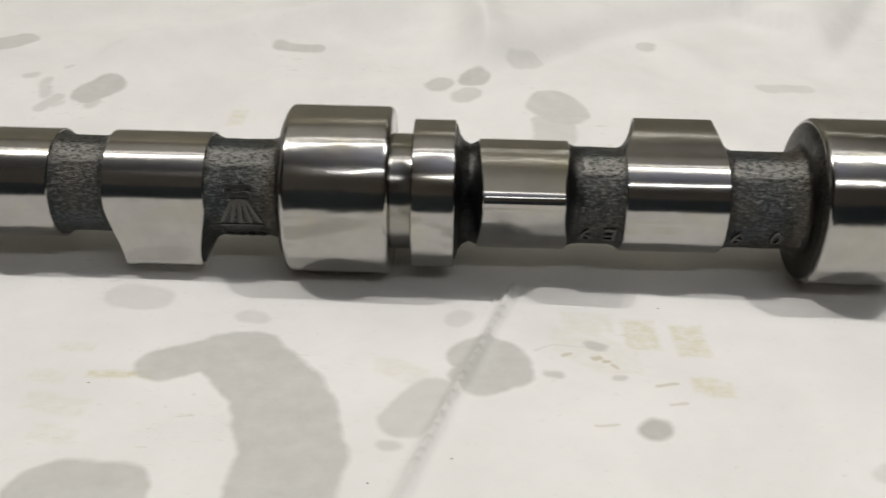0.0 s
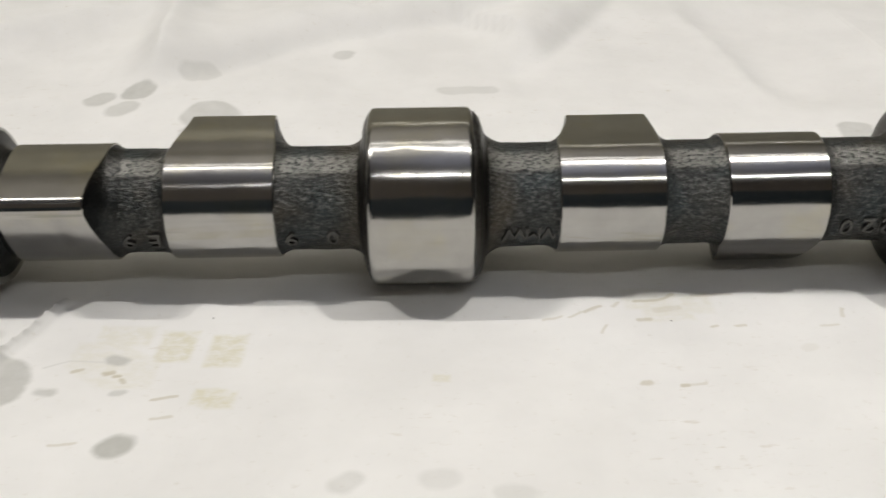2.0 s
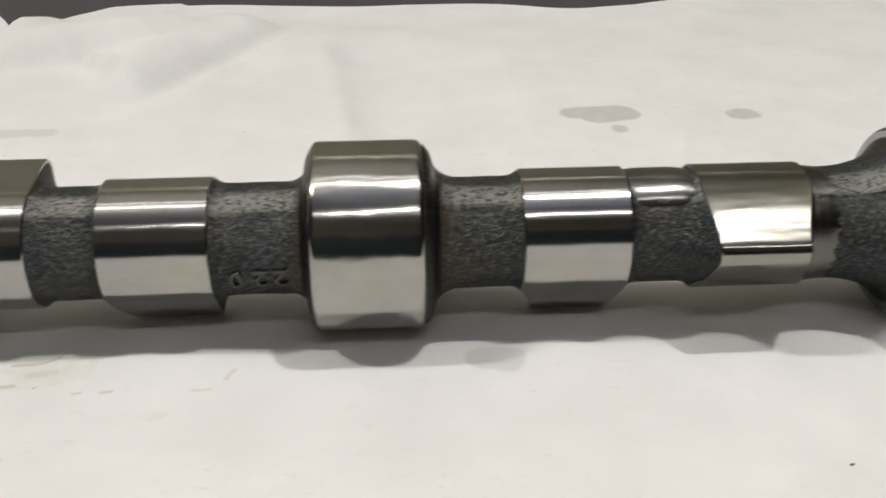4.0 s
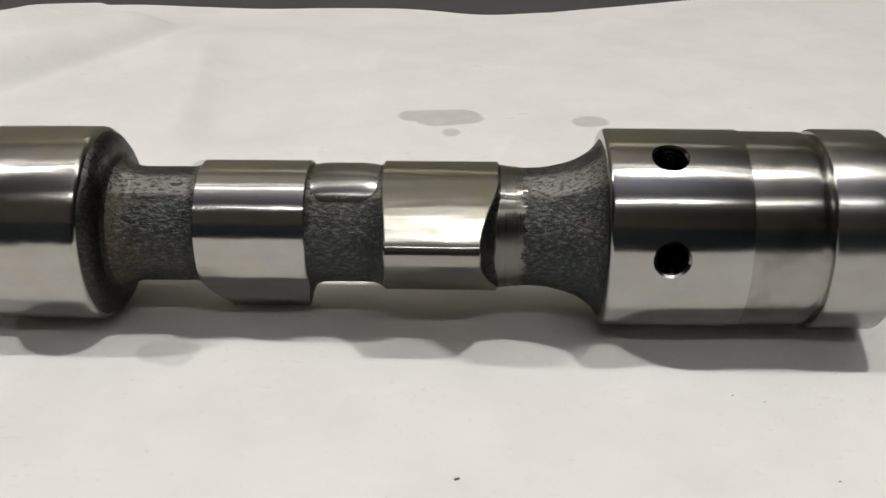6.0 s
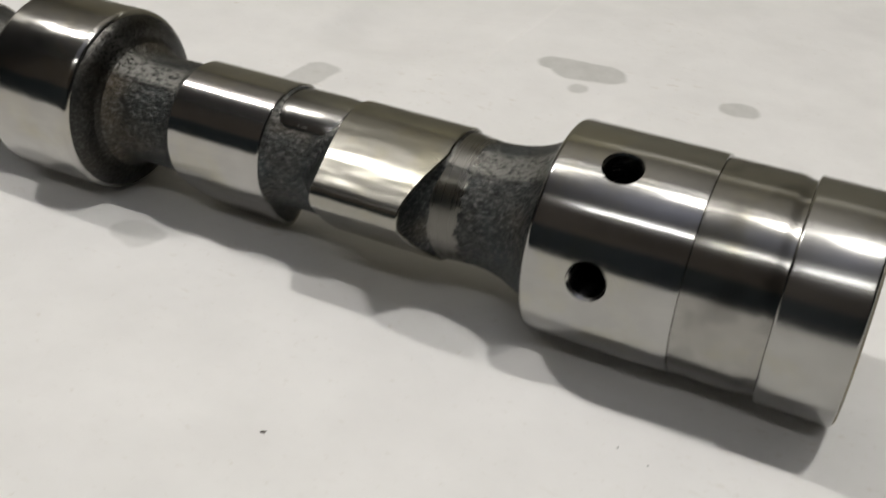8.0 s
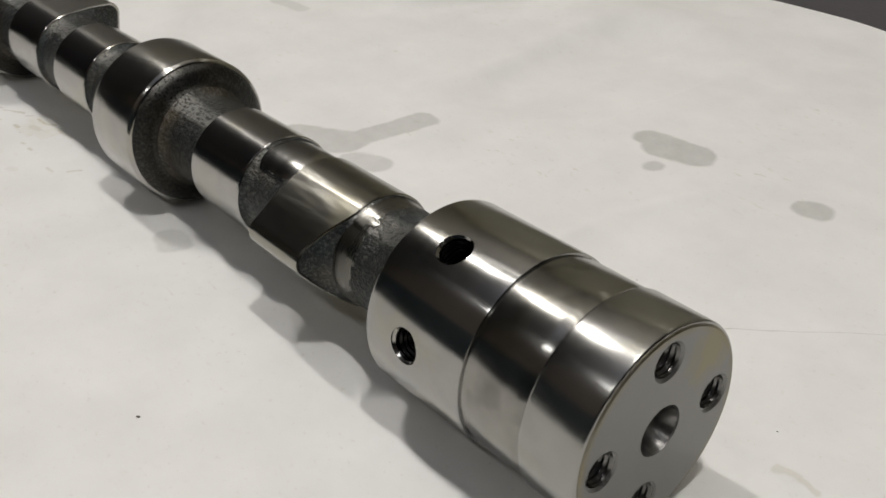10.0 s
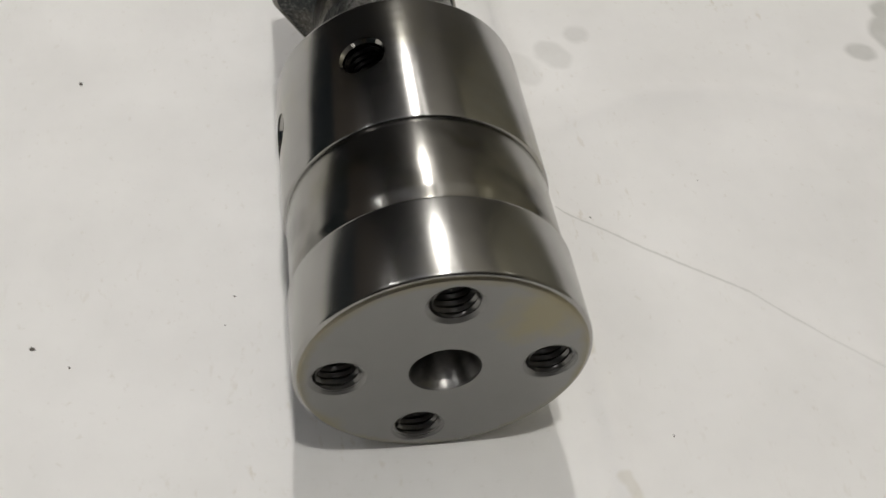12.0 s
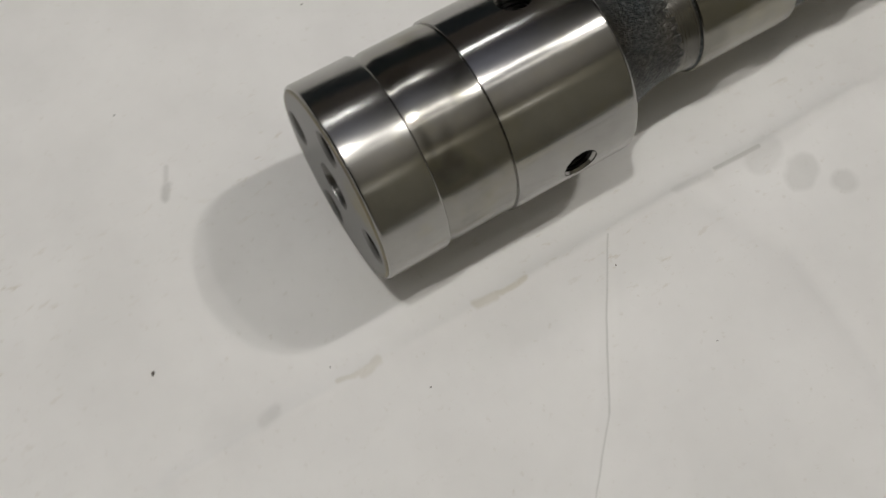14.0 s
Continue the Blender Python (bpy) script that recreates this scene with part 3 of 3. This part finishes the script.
def build_paper():
    bm = bmesh.new()
    xs, x = [], -1.05
    while x < 0.75:
        xs.append(x)
        x += 0.0013 if -0.16 < x < 0.07 or -0.49 < x < -0.43 else (0.0036 if -0.66 < x < 0.1 else 0.02)
    ys, y = [], 0.0
    while y < 1.0:
        ys.append(y)
        d = -0.75 + 1.075 * y
        y += 0.0011 if -0.10 < d < 0.11 else (0.0038 if -0.2 < d else 0.02)
    ys.append(1.0)
    grid = []
    for x in xs:
        top = paper_edge(x)
        col = []
        for t in ys:
            y = -0.75 + 1.075 * t
            y += (top - 0.325) * max(0.0, (y - 0.2) / 0.125)
            u = max(0.0, min(1.0, (y - top + 0.075) / 0.06))
            z = paper_height(x, y) * (1 - (0.85 if x > -0.3 else 0.7) * u * u * (3 - 2 * u))
            lift = max(0.0, (y - top + 0.02) / 0.02)
            col.append(bm.verts.new((x, y, z + 0.002 * lift)))
        grid.append(col)
    for a, b in zip(grid, grid[1:]):
        for i in range(len(ys) - 1):
            bm.faces.new((a[i], b[i], b[i + 1], a[i + 1]))
    ob = finish("paper_sheet", bm, PAPERS[0], angle=80)
    for mt in PAPERS[1:]:
        ob.data.materials.append(mt)
    for p in ob.data.polygons:
        p.material_index = next(i for i, (a, b) in enumerate(SPANS) if a <= p.center.x < b)
    return tagged(ob, "creased white paper sheet with grey oil stains", "paper sheet")


build_paper()
table = tagged(finish("table", box(-1.2, 1.0, -0.9, 0.62, -0.05, -0.0075), TABLE), "dark workbench top under the paper", "table", kind="structure")
for lx in (-1.12, 0.92):
    for ly in (-0.82, 0.54):
        part("table_leg", box(lx - 0.03, lx + 0.03, ly - 0.03, ly + 0.03, -0.85, -0.05), TABLE, table)
# unseen room shell; blue-grey band and dark walls are added to shape the steel's reflections
for nm, b6, mt, lb in (
    ("floor", (-3.2, 3.0, -2.2, 2.6, -0.95, -0.85), FLOOR, "grey concrete floor"),
    ("ceiling", (-3.2, 3.0, -2.2, 2.6, 3.40, 3.50), CEILING, "plain grey ceiling"),
    ("wall_south", (-3.2, 3.0, -2.3, -2.2, -0.95, 3.50), WALL_BROWN, "brown plain wall"),
    ("wall_dado", (-3.2, 3.0, -2.2, -2.17, -0.85, 1.02), REFLECTED_BAND, "unseen dark blue-grey band added for reflections"),
    ("wall_north", (-3.2, 3.0, 2.6, 2.7, -0.95, 3.50), WALL_GREY, "grey plain wall"),
    ("wall_west_1", (-3.3, -3.2, -2.3, 0.25, -0.95, 3.50), WALL_DARK, "unseen dark plain wall added for reflections"),
    ("wall_west_2", (-3.3, -3.2, 0.25, 2.7, -0.95, 3.50), CEILING, "grey plain wall"),
    ("wall_east", (3.0, 3.1, -2.3, 2.7, -0.95, 3.50), WALL_DARK, "unseen dark plain wall added for reflections"),
):
    tagged(finish(nm, box(*b6), mt), lb, nm.split("_")[0], kind="structure")

# ---- the camshaft ----
shaft = tagged(new("camshaft"), "polished steel camshaft with rough cast core lying on paper", "camshaft")
shaft.matrix_world = Matrix.Translation((0, 0, 0.024)) @ Matrix.Rotation(-0.003, 4, "Y") @ Matrix.Translation((0, 0, -0.024))

prof, x = [], -0.630
while x < -0.0830:
    prof.append((x, CORE + 0.0004 * max(0.0, min(1.0, (x + 0.0950) / 0.0120))))
    x += 0.0004
for k in range(45):
    a = k / 44
    prof.append((-0.0830 + 0.0182 * math.sin(a * math.pi / 2), CORE + 0.0004 + 0.0090 * (1 - math.cos(a * math.pi / 2))))
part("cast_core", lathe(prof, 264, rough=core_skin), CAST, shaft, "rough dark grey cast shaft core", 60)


def journal(x0, x1, r, sides=(-1, 1)):
    ob = part("journal", lathe(rounded(x0, x1, r, 0.0018, 0.010, 5), 160), JOURNAL, shaft, "mirror-ground bearing journal")
    for s, xe in ((-1, x0), (1, x1)):
        if s not in sides:
            continue
        if s > 0:
            pr = [(xe - 0.0006, r - 0.0010), (xe + 0.0005, r - 0.0014), (xe + 0.0018, r - 0.0030), (xe + 0.0026, 0.0186)]
            foot, length = 0.0026, 0.0085
        else:
            pr = [(xe + 0.0006, r - 0.0010), (xe - 0.0002, r - 0.0016), (xe - 0.0012, r - 0.004), (xe - 0.0016, 0.0172)]
            foot, length = 0.0016, 0.0066
        top = pr[3][1]
        for k in range(1, 13):
            a = math.pi / 2 * k / 12
            pr.append((xe + s * (foot + length * (1 - math.cos(a))), top - (top - 0.0137) * math.sin(a)))
        part("shoulder", lathe(pr[:8], 128, rough=lambda x, t, q: 0.3 * cast_skin(x, t, q), closed=False), CAST_SHADED, ob, "cast shoulder darkened as if in shade", 60)
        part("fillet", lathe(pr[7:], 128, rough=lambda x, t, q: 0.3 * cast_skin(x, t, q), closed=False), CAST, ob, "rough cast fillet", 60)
    return ob


for x0, x1, r, sides in ((-0.5040, -0.4742, 0.0244, (-1,)), (-0.3561, -0.3284, 0.0240, (-1, 1)), (-0.2122, -0.1849, 0.0238, (-1, 1))):
    journal(x0, x1, r, sides)

# turned neck and narrow ring beside the first journal
part("turned_neck", lathe([(-0.4750, 0.0120), (-0.4750, 0.0172), (-0.4738, 0.0168), (-0.4692, 0.0168), (-0.4682, 0.0172), (-0.4680, 0.0120)], 128), DULL, shaft, "turned relief groove")
part("eccentric_ring", lathe(rounded(-0.4684, -0.4564, 0.0215, 0.0005, 0.010), 144, -0.0003, -0.0004), STEEL, shaft, "narrow ground eccentric ring")
part("shoulder", lathe([(-0.4568, 0.0203), (-0.4560, 0.0194), (-0.4553, 0.0168), (-0.4540, 0.0150), (-0.452, 0.0139)], 128, rough=cast_skin, closed=False), CAST_SHADED, shaft, "cast shoulder darkened as if in shade", 60)


def lobe_outline(rb, rn, lift):
    """Base circle and nose circle joined by straight flanks; nose along +a."""
    d = rb + lift - rn
    beta = math.acos((rb - rn) / d)
    pts = []
    for k in range(13):
        a = -beta + 2 * beta * k / 12
        pts.append((d + rn * math.cos(a), rn * math.sin(a)))
    p0, p1 = pts[-1], (rb * math.cos(beta), rb * math.sin(beta))
    for k in range(1, 12):
        bow = 0.0005 * math.sin(math.pi * k / 12)
        pts.append((p0[0] + (p1[0] - p0[0]) * k / 12 + bow * math.cos(beta), p0[1] + (p1[1] - p0[1]) * k / 12 + bow * math.sin(beta)))
    for k in range(61):
        a = beta + (2 * math.pi - 2 * beta) * k / 60
        pts.append((rb * math.cos(a), rb * math.sin(a)))
    p0, p1 = pts[-1], (d + rn * math.cos(-beta), rn * math.sin(-beta))
    for k in range(1, 12):
        bow = 0.0005 * math.sin(math.pi * k / 12)
        pts.append((p0[0] + (p1[0] - p0[0]) * k / 12 + bow * math.cos(beta), p0[1] + (p1[1] - p0[1]) * k / 12 - bow * math.sin(beta)))
    return pts


RB = 0.0158
LIFT = 0.0079
OUTLINE = lobe_outline(RB, 0.0040, LIFT)


def lobe(x0, x1, nose, cutback, bulge=(0.0, 0.0), flank=(CAST, CAST), steel=STEEL):
    """A cam lobe from x0 to x1 with its nose at the angle nose; its cast sides stand back at the nose by cutback."""
    t = radians(nose)
    polar = [(math.hypot(a, b), math.atan2(b, a) + t) for a, b in OUTLINE]

    def edge(side, r):
        k = math.sin(math.pi / 2 * min(1.0, max(0.0, (r - RB) / LIFT)) ** 0.8)
        return x0 + cutback[0] * k if side < 0 else x1 - cutback[1] * k

    def ring(side, inset, drop):
        return [on_axis(edge(side, r) - side * inset, r - drop, th) for r, th in polar]

    rings = [ring(-1, 0, 0.0035), ring(-1, 0, 0.0003), ring(-1, 0.0003, 0)]
    for k in range(1, 6):
        a, b = ring(-1, 0.0003, 0), ring(1, 0.0003, 0)
        rings.append([p.lerp(q, k / 6) for p, q in zip(a, b)])
    rings += [ring(1, 0.0003, 0), ring(1, 0, 0.0003), ring(1, 0, 0.0035)]
    ob = part("lobe", skin(rings), steel, shaft, "ground cam lobe")
    for side in (-1, 1):
        fr = []
        for k in range(9):
            line = []
            for r, th in polar:
                x = edge(side, r)
                lift = min(1.0, max(0.0, r - RB) / LIFT)
                ww = 0.0042 + 0.0046 * lift
                g = bulge[side > 0] * lift ** 0.6
                a, d = k / 8, r - 0.0004 - CORE + 0.00005
                rr = r - 0.0004 - d * ((1 - (1 - a) ** (2.2 + 1.8 * lift)) * (1 - g) + g * (1 - math.cos(math.pi * a)) / 2)
                xx = x + side * (ww * a * (1 - g) + g * 0.0095 * a ** 0.8 - 0.0002)
                line.append(on_axis(xx, rr + (0.5 - 0.4 * g) * a * cast_skin(xx, th, rr), th))
            fr.append(line)
        part("lobe_side", skin(fr, False), flank[side > 0], ob, "cast flank of the lobe", 60)
    return ob


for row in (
    (-0.5980, -0.5700, 210, (0.002, 0.004)), (-0.5548, -0.5262, -51, (0.0042, 0.0024)), (-0.4498, -0.4243, 23, (0.001, 0.002), (0.0, 0.0), (CAST_SHADED, CAST_SHADED)),
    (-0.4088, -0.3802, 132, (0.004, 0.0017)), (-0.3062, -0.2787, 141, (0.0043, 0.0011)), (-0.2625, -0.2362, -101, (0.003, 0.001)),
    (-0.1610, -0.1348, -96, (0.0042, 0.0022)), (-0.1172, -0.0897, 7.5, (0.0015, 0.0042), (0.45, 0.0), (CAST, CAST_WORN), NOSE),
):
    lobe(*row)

# ---- the driving end: drum with radial holes, neck, front drum with threaded holes ----


def cut(ob, cutters):
    """The mesh of ob with the cutters' volume taken away."""
    for c in cutters:
        md = ob.modifiers.new("cut", "BOOLEAN")
        md.operation, md.solver, md.object = "DIFFERENCE", "EXACT", c
    bpy.context.view_layer.update()
    me = bpy.data.meshes.new_from_object(ob.evaluated_get(bpy.context.evaluated_depsgraph_get()))
    ob.modifiers.clear()
    old = ob.data
    ob.data = me
    bpy.data.meshes.remove(old)
    for p in me.polygons:
        p.use_smooth = True
    me.set_sharp_from_angle(angle=radians(32))
    for c in cutters:
        m = c.data
        bpy.data.objects.remove(c)
        bpy.data.meshes.remove(m)


def tool(m, r, depth, flare, lip=0.0006):
    """A cutter: a drill of radius r that goes depth deep from the origin along -z, with a countersunk mouth."""
    bm = bmesh.new()
    n, rows = 48, [(0.004, r + flare), (0.0, r + flare), (-lip, r), (-depth, r)]
    rings = [[bm.verts.new((q * math.cos(2 * math.pi * i / n), q * math.sin(2 * math.pi * i / n), z)) for i in range(n)] for z, q in rows]
    for a, b in zip(rings, rings[1:]):
        for i in range(n):
            bm.faces.new((a[i], b[i], b[(i + 1) % n], a[(i + 1) % n]))
    bm.faces.new(rings[0])
    bm.faces.new(rings[-1][::-1])
    bmesh.ops.recalc_face_normals(bm, faces=bm.faces[:])
    bm.transform(m)
    me = bpy.data.meshes.new("cutter")
    bm.to_mesh(me)
    bm.free()
    return new("cutter", me)


def threads(m, r, depth, pitch, cutin):
    """The threaded wall of a hole along -z, closed at its foot."""
    bm = bmesh.new()
    n, per = 40, 5
    rows = int(depth / pitch * per)
    rings = []
    for k in range(rows + 1):
        z = -depth * k / rows
        ring = []
        for i in range(n):
            ph = (z / pitch + i / n) % 1.0
            q = r - cutin * (1 - abs(2 * ph - 1))
            a = 2 * math.pi * i / n
            ring.append(bm.verts.new((q * math.cos(a), q * math.sin(a), z)))
        rings.append(ring)
    for a, b in zip(rings, rings[1:]):
        for i in range(n):
            bm.faces.new((a[i], a[(i + 1) % n], b[(i + 1) % n], b[i]))
    bm.faces.new(rings[-1])
    bm.transform(m)
    return bm


RH, RF = 0.0240, 0.0241
body = rounded(-0.0653, -0.0334, RH, 0.0013, 0.004, 5)[:7] + [(-0.0338, RH), (-0.0335, RH - 0.0001), (-0.0334, RH - 0.0003), (-0.0334, 0.004)]
drum = part("drive_end", lathe(body, 192), TURNED, shaft, "turned steel drum with drilled holes")
holes = []
for deg, hx in ((6.7, -0.0513), (66.6, -0.0512), (176.8, -0.0497)):
    th = radians(deg)
    n = Vector((0, -math.cos(th), math.sin(th)))
    holes.append(Matrix.Translation(on_axis(hx, RH - 0.0004, th)) @ n.to_track_quat("Z", "Y").to_matrix().to_4x4())
cut(drum, [tool(m, 0.0038, 0.014, 0.0005) for m in holes])
for m in holes:
    part("oil_hole", threads(m @ Matrix.Translation((0, 0, -0.0008)), 0.00378, 0.0128, 0.00125, 0.0005), OILED_SHADED, drum, "threaded oil hole")

neck = [(-0.0337, 0.010), (-0.0337, 0.02335), (-0.0332, 0.02335), (-0.0326, 0.02350), (-0.0190, 0.02350), (-0.0180, 0.02335), (-0.0170, 0.0230), (-0.0162, 0.0229), (-0.0154, 0.0229), (-0.0154, 0.010)]
part("relief_neck", lathe(neck, 176), DULL, shaft, "dull turned neck with oil film")

front = part("front_drum", lathe(rounded(-0.0158, -0.0004, RF, 0.0007, 0.004), 192), BRUSHED, shaft, "turned steel end drum")
plate = part("end_face", lathe([(-0.0150, 0.010), (-0.0150, RF - 0.0007), (-0.0003, RF - 0.0007), (0.0, RF - 0.0011), (0.0, 0.001)], 160), FACED, front, "machined end face with bolt holes")
bolts = []
for deg in (89, 178, -1.5, -80):
    th = radians(deg)
    bolts.append(Matrix.Translation(on_axis(0.0, 0.0171, th)) @ Vector((1, 0, 0)).to_track_quat("Z", "Y").to_matrix().to_4x4())
mid = Matrix.Translation((0, 0, AXIS)) @ Vector((1, 0, 0)).to_track_quat("Z", "Y").to_matrix().to_4x4()
cut(front, [tool(m, 0.0041, 0.0140, 0.0) for m in bolts] + [tool(mid, 0.0060, 0.0140, 0.0)])
cut(plate, [tool(m, 0.0039, 0.0142, 0.0007) for m in bolts] + [tool(mid, 0.0057, 0.0142, 0.0002)])
for m in bolts:
    part("bolt_hole", threads(m @ Matrix.Translation((0, 0, -0.0006)), 0.00388, 0.0130, 0.00125, 0.00055), THREAD, plate, "threaded bolt hole")

part("centre_hole", lathe([(-0.0004, 0.00575), (-0.0080, 0.0024), (-0.0138, 0.0023), (-0.0139, 0.0005)], 64, closed=False), THREAD, plate, "conical centre hole")


def ground_spot(x0, x1, d0, d1, r, sink):
    """A smooth ground patch that comes out of the casting."""
    bm = bmesh.new()
    rows = []
    for i in range(25):
        u = i / 12 - 1
        x = x0 + (x1 - x0) * i / 24
        row = []
        for j in range(33):
            v = j / 16 - 1
            q = r - sink * (abs(u) ** 4 + abs(v) ** 4) + 0.00006 * noise.noise(Vector((x * 500, v * 3, d0)))
            row.append(bm.verts.new(on_axis(x, q, radians(d0 + (d1 - d0) * j / 32))))
        rows.append(row)
    for a, b in zip(rows, rows[1:]):
        for j in range(32):
            bm.faces.new((a[j], a[j + 1], b[j + 1], b[j]))
    part("ground_patch", bm, WORN, shaft, "smooth ground patch", 60)


ground_spot(-0.1368, -0.1160, 47, 140, 0.0153, 0.0014)


def worn_skin(x, th, r):
    """A rubbed casting, whose border against the sand grain is ragged."""
    c, q = math.cos(th), math.sin(th)
    k = max(0.0, min(1.0, (x + 0.0870) / 0.0035))
    return 0.6 * cast_skin(x, th, r) + k * (0.00018 * noise.noise(Vector((x * 200, c * 7, q * 7))) + 0.00012 * noise.noise(Vector((x * 700, c * 40, q * 40))))


collar = [(-0.1000, 0.0130), (-0.0995, 0.0150), (-0.0960, 0.0151), (-0.0915, 0.0150)]
collar += [(-0.0890 + 0.0007 * k, 0.0149 - 0.00007 * k) for k in range(16)]
part("ground_patch", lathe(collar, 192, rough=worn_skin, closed=False), FETTLED, shaft, "smooth ground patch", 60)

# ---- cast marks ----


def wrap(bm, x0, deg, r, flip=True):
    """Bends a flat relief (x along the shaft, y round it, z outwards) onto the core."""
    s = -1 if flip else 1
    for v in bm.verts:
        v.co = on_axis(x0 + s * v.co.x, r + v.co.z, radians(deg) + s * v.co.y / r)
    return bm


def glyph(text, x0, deg, size):
    cu = bpy.data.curves.new("glyph", "FONT")
    cu.body, cu.size, cu.extrude, cu.align_x, cu.align_y, cu.resolution_u = text, size, 0.00035, "CENTER", "CENTER", 3
    cu.bevel_depth, cu.bevel_resolution = 0.00012, 1
    ob = new("glyph", cu)
    bpy.context.view_layer.update()
    me = bpy.data.meshes.new_from_object(ob.evaluated_get(bpy.context.evaluated_depsgraph_get()))
    bm = bmesh.new()
    bm.from_mesh(me)
    bpy.data.objects.remove(ob)
    bpy.data.meshes.remove(me)
    part("cast_number", wrap(bm, x0, deg, CORE + 0.0003), RAISED, shaft, "raised cast number", 50)


def bar(x, y, lx, ly, turn, h=0.00045):
    bm = bmesh.new()
    bmesh.ops.create_cube(bm, size=1.0)
    bmesh.ops.subdivide_edges(bm, edges=bm.edges[:], cuts=2, use_grid_fill=True)
    m = Matrix.Translation((x, y, 0)) @ Matrix.Rotation(radians(turn), 4, "Z") @ Matrix.Diagonal((lx, ly, 2 * h, 1))
    bm.transform(m)
    return bm


for ch, gx, gd in (("9", -0.4192, -21), ("E", -0.4122, -21), ("9", -0.3766, -21), ("0", -0.3656, -20), ("0", -0.2305, -17), ("2", -0.2247, -16), ("2", -0.2199, -16)):
    glyph(ch, gx, gd, 0.0072)
for ch, gx in (("W", -0.3180), ("M", -0.3130), ("W", -0.3078)):
    glyph(ch, gx, -19, 0.0060)
part("cast_mark", wrap(bar(0, 0, 0.0026, 0.0034, 30), -0.3230, -19, CORE), CAST, shaft, "raised cast mark", 50)
# fan-shaped maker's badge: rays under two bands, with knobs below
BADGE = -0.5165
badge = part("cast_badge", wrap(bar(0, -0.0052, 0.0120, 0.0010, 0), BADGE, 0, CORE, False), RAISED, shaft, "raised fan-shaped cast badge", 50)
for y, long in ((0.0045, 0.0056), (0.0068, 0.0072)):
    part("band", wrap(bar(0, y, long, 0.0010, 0), BADGE, 0, CORE, False), RAISED, badge, "", 50)
for k in (-2, -1, 0, 1, 2):
    part("ray", wrap(bar(0.0019 * k, -0.0004, 0.0011, 0.0080, 14 * k), BADGE, 0, CORE, False), RAISED, badge, "", 50)
for k in (-1.5, -0.5, 0.5, 1.5):
    part("knob", wrap(bar(0.0030 * k, -0.0112, 0.0020, 0.0020, 45), BADGE, 0, CORE, False), RAISED, badge, "", 50)

# ---- crumbs on the paper ----


def crumb(x, y, size, turn, long=1.6):
    bm = bmesh.new()
    bmesh.ops.create_icosphere(bm, subdivisions=2, radius=0.75)
    for v in bm.verts:
        k = 1 + 0.35 * noise.noise(v.co * 1.7 + Vector((x * 900, y * 900, 0)))
        v.co = Vector((v.co.x * size * long * k, v.co.y * size * k, v.co.z * size * 0.4 * k))
    ob = finish("dirt_crumb", bm, DIRT)
    ob.matrix_world = pose(x, y, paper_height(x, y) + size * 0.3, 0, 0, turn)
    tagged(ob, "tiny dark crumb of dirt on the paper", "crumb", "crumbs on the paper")


for x, y, s, a in (
    (-0.0982, -0.0668, 0.0006, 30), (-0.0369, -0.0336, 0.0004, 60), (-0.0268, -0.0700, 0.0006, 80), (-0.0301, -0.0355, 0.0003, 40),
    (-0.0305, -0.0830, 0.0005, 80), (-0.0537, -0.0949, 0.0004, 10), (-0.0224, -0.0632, 0.0004, 20), (-0.0519, 0.0424, 0.0004, 75),
    (0.0019, 0.0451, 0.0004, 20), (-0.0616, 0.0703, 0.0003, 0), (0.0553, 0.0093, 0.0006, 50), (0.0349, -0.0576, 0.0004, 0),
    (-0.3977, -0.0222, 0.0004, 15), (-0.4552, -0.093, 0.0004, 0), (-0.4729, -0.1026, 0.0004, 120), (-0.5444, -0.0684, 0.0004, 0),
    (-0.2776, -0.0274, 0.0004, 5), (0.0195, 0.0291, 0.0003, 0),
):
    crumb(x, y, s * 0.85 if s > 0.00045 else s * 0.6, a)
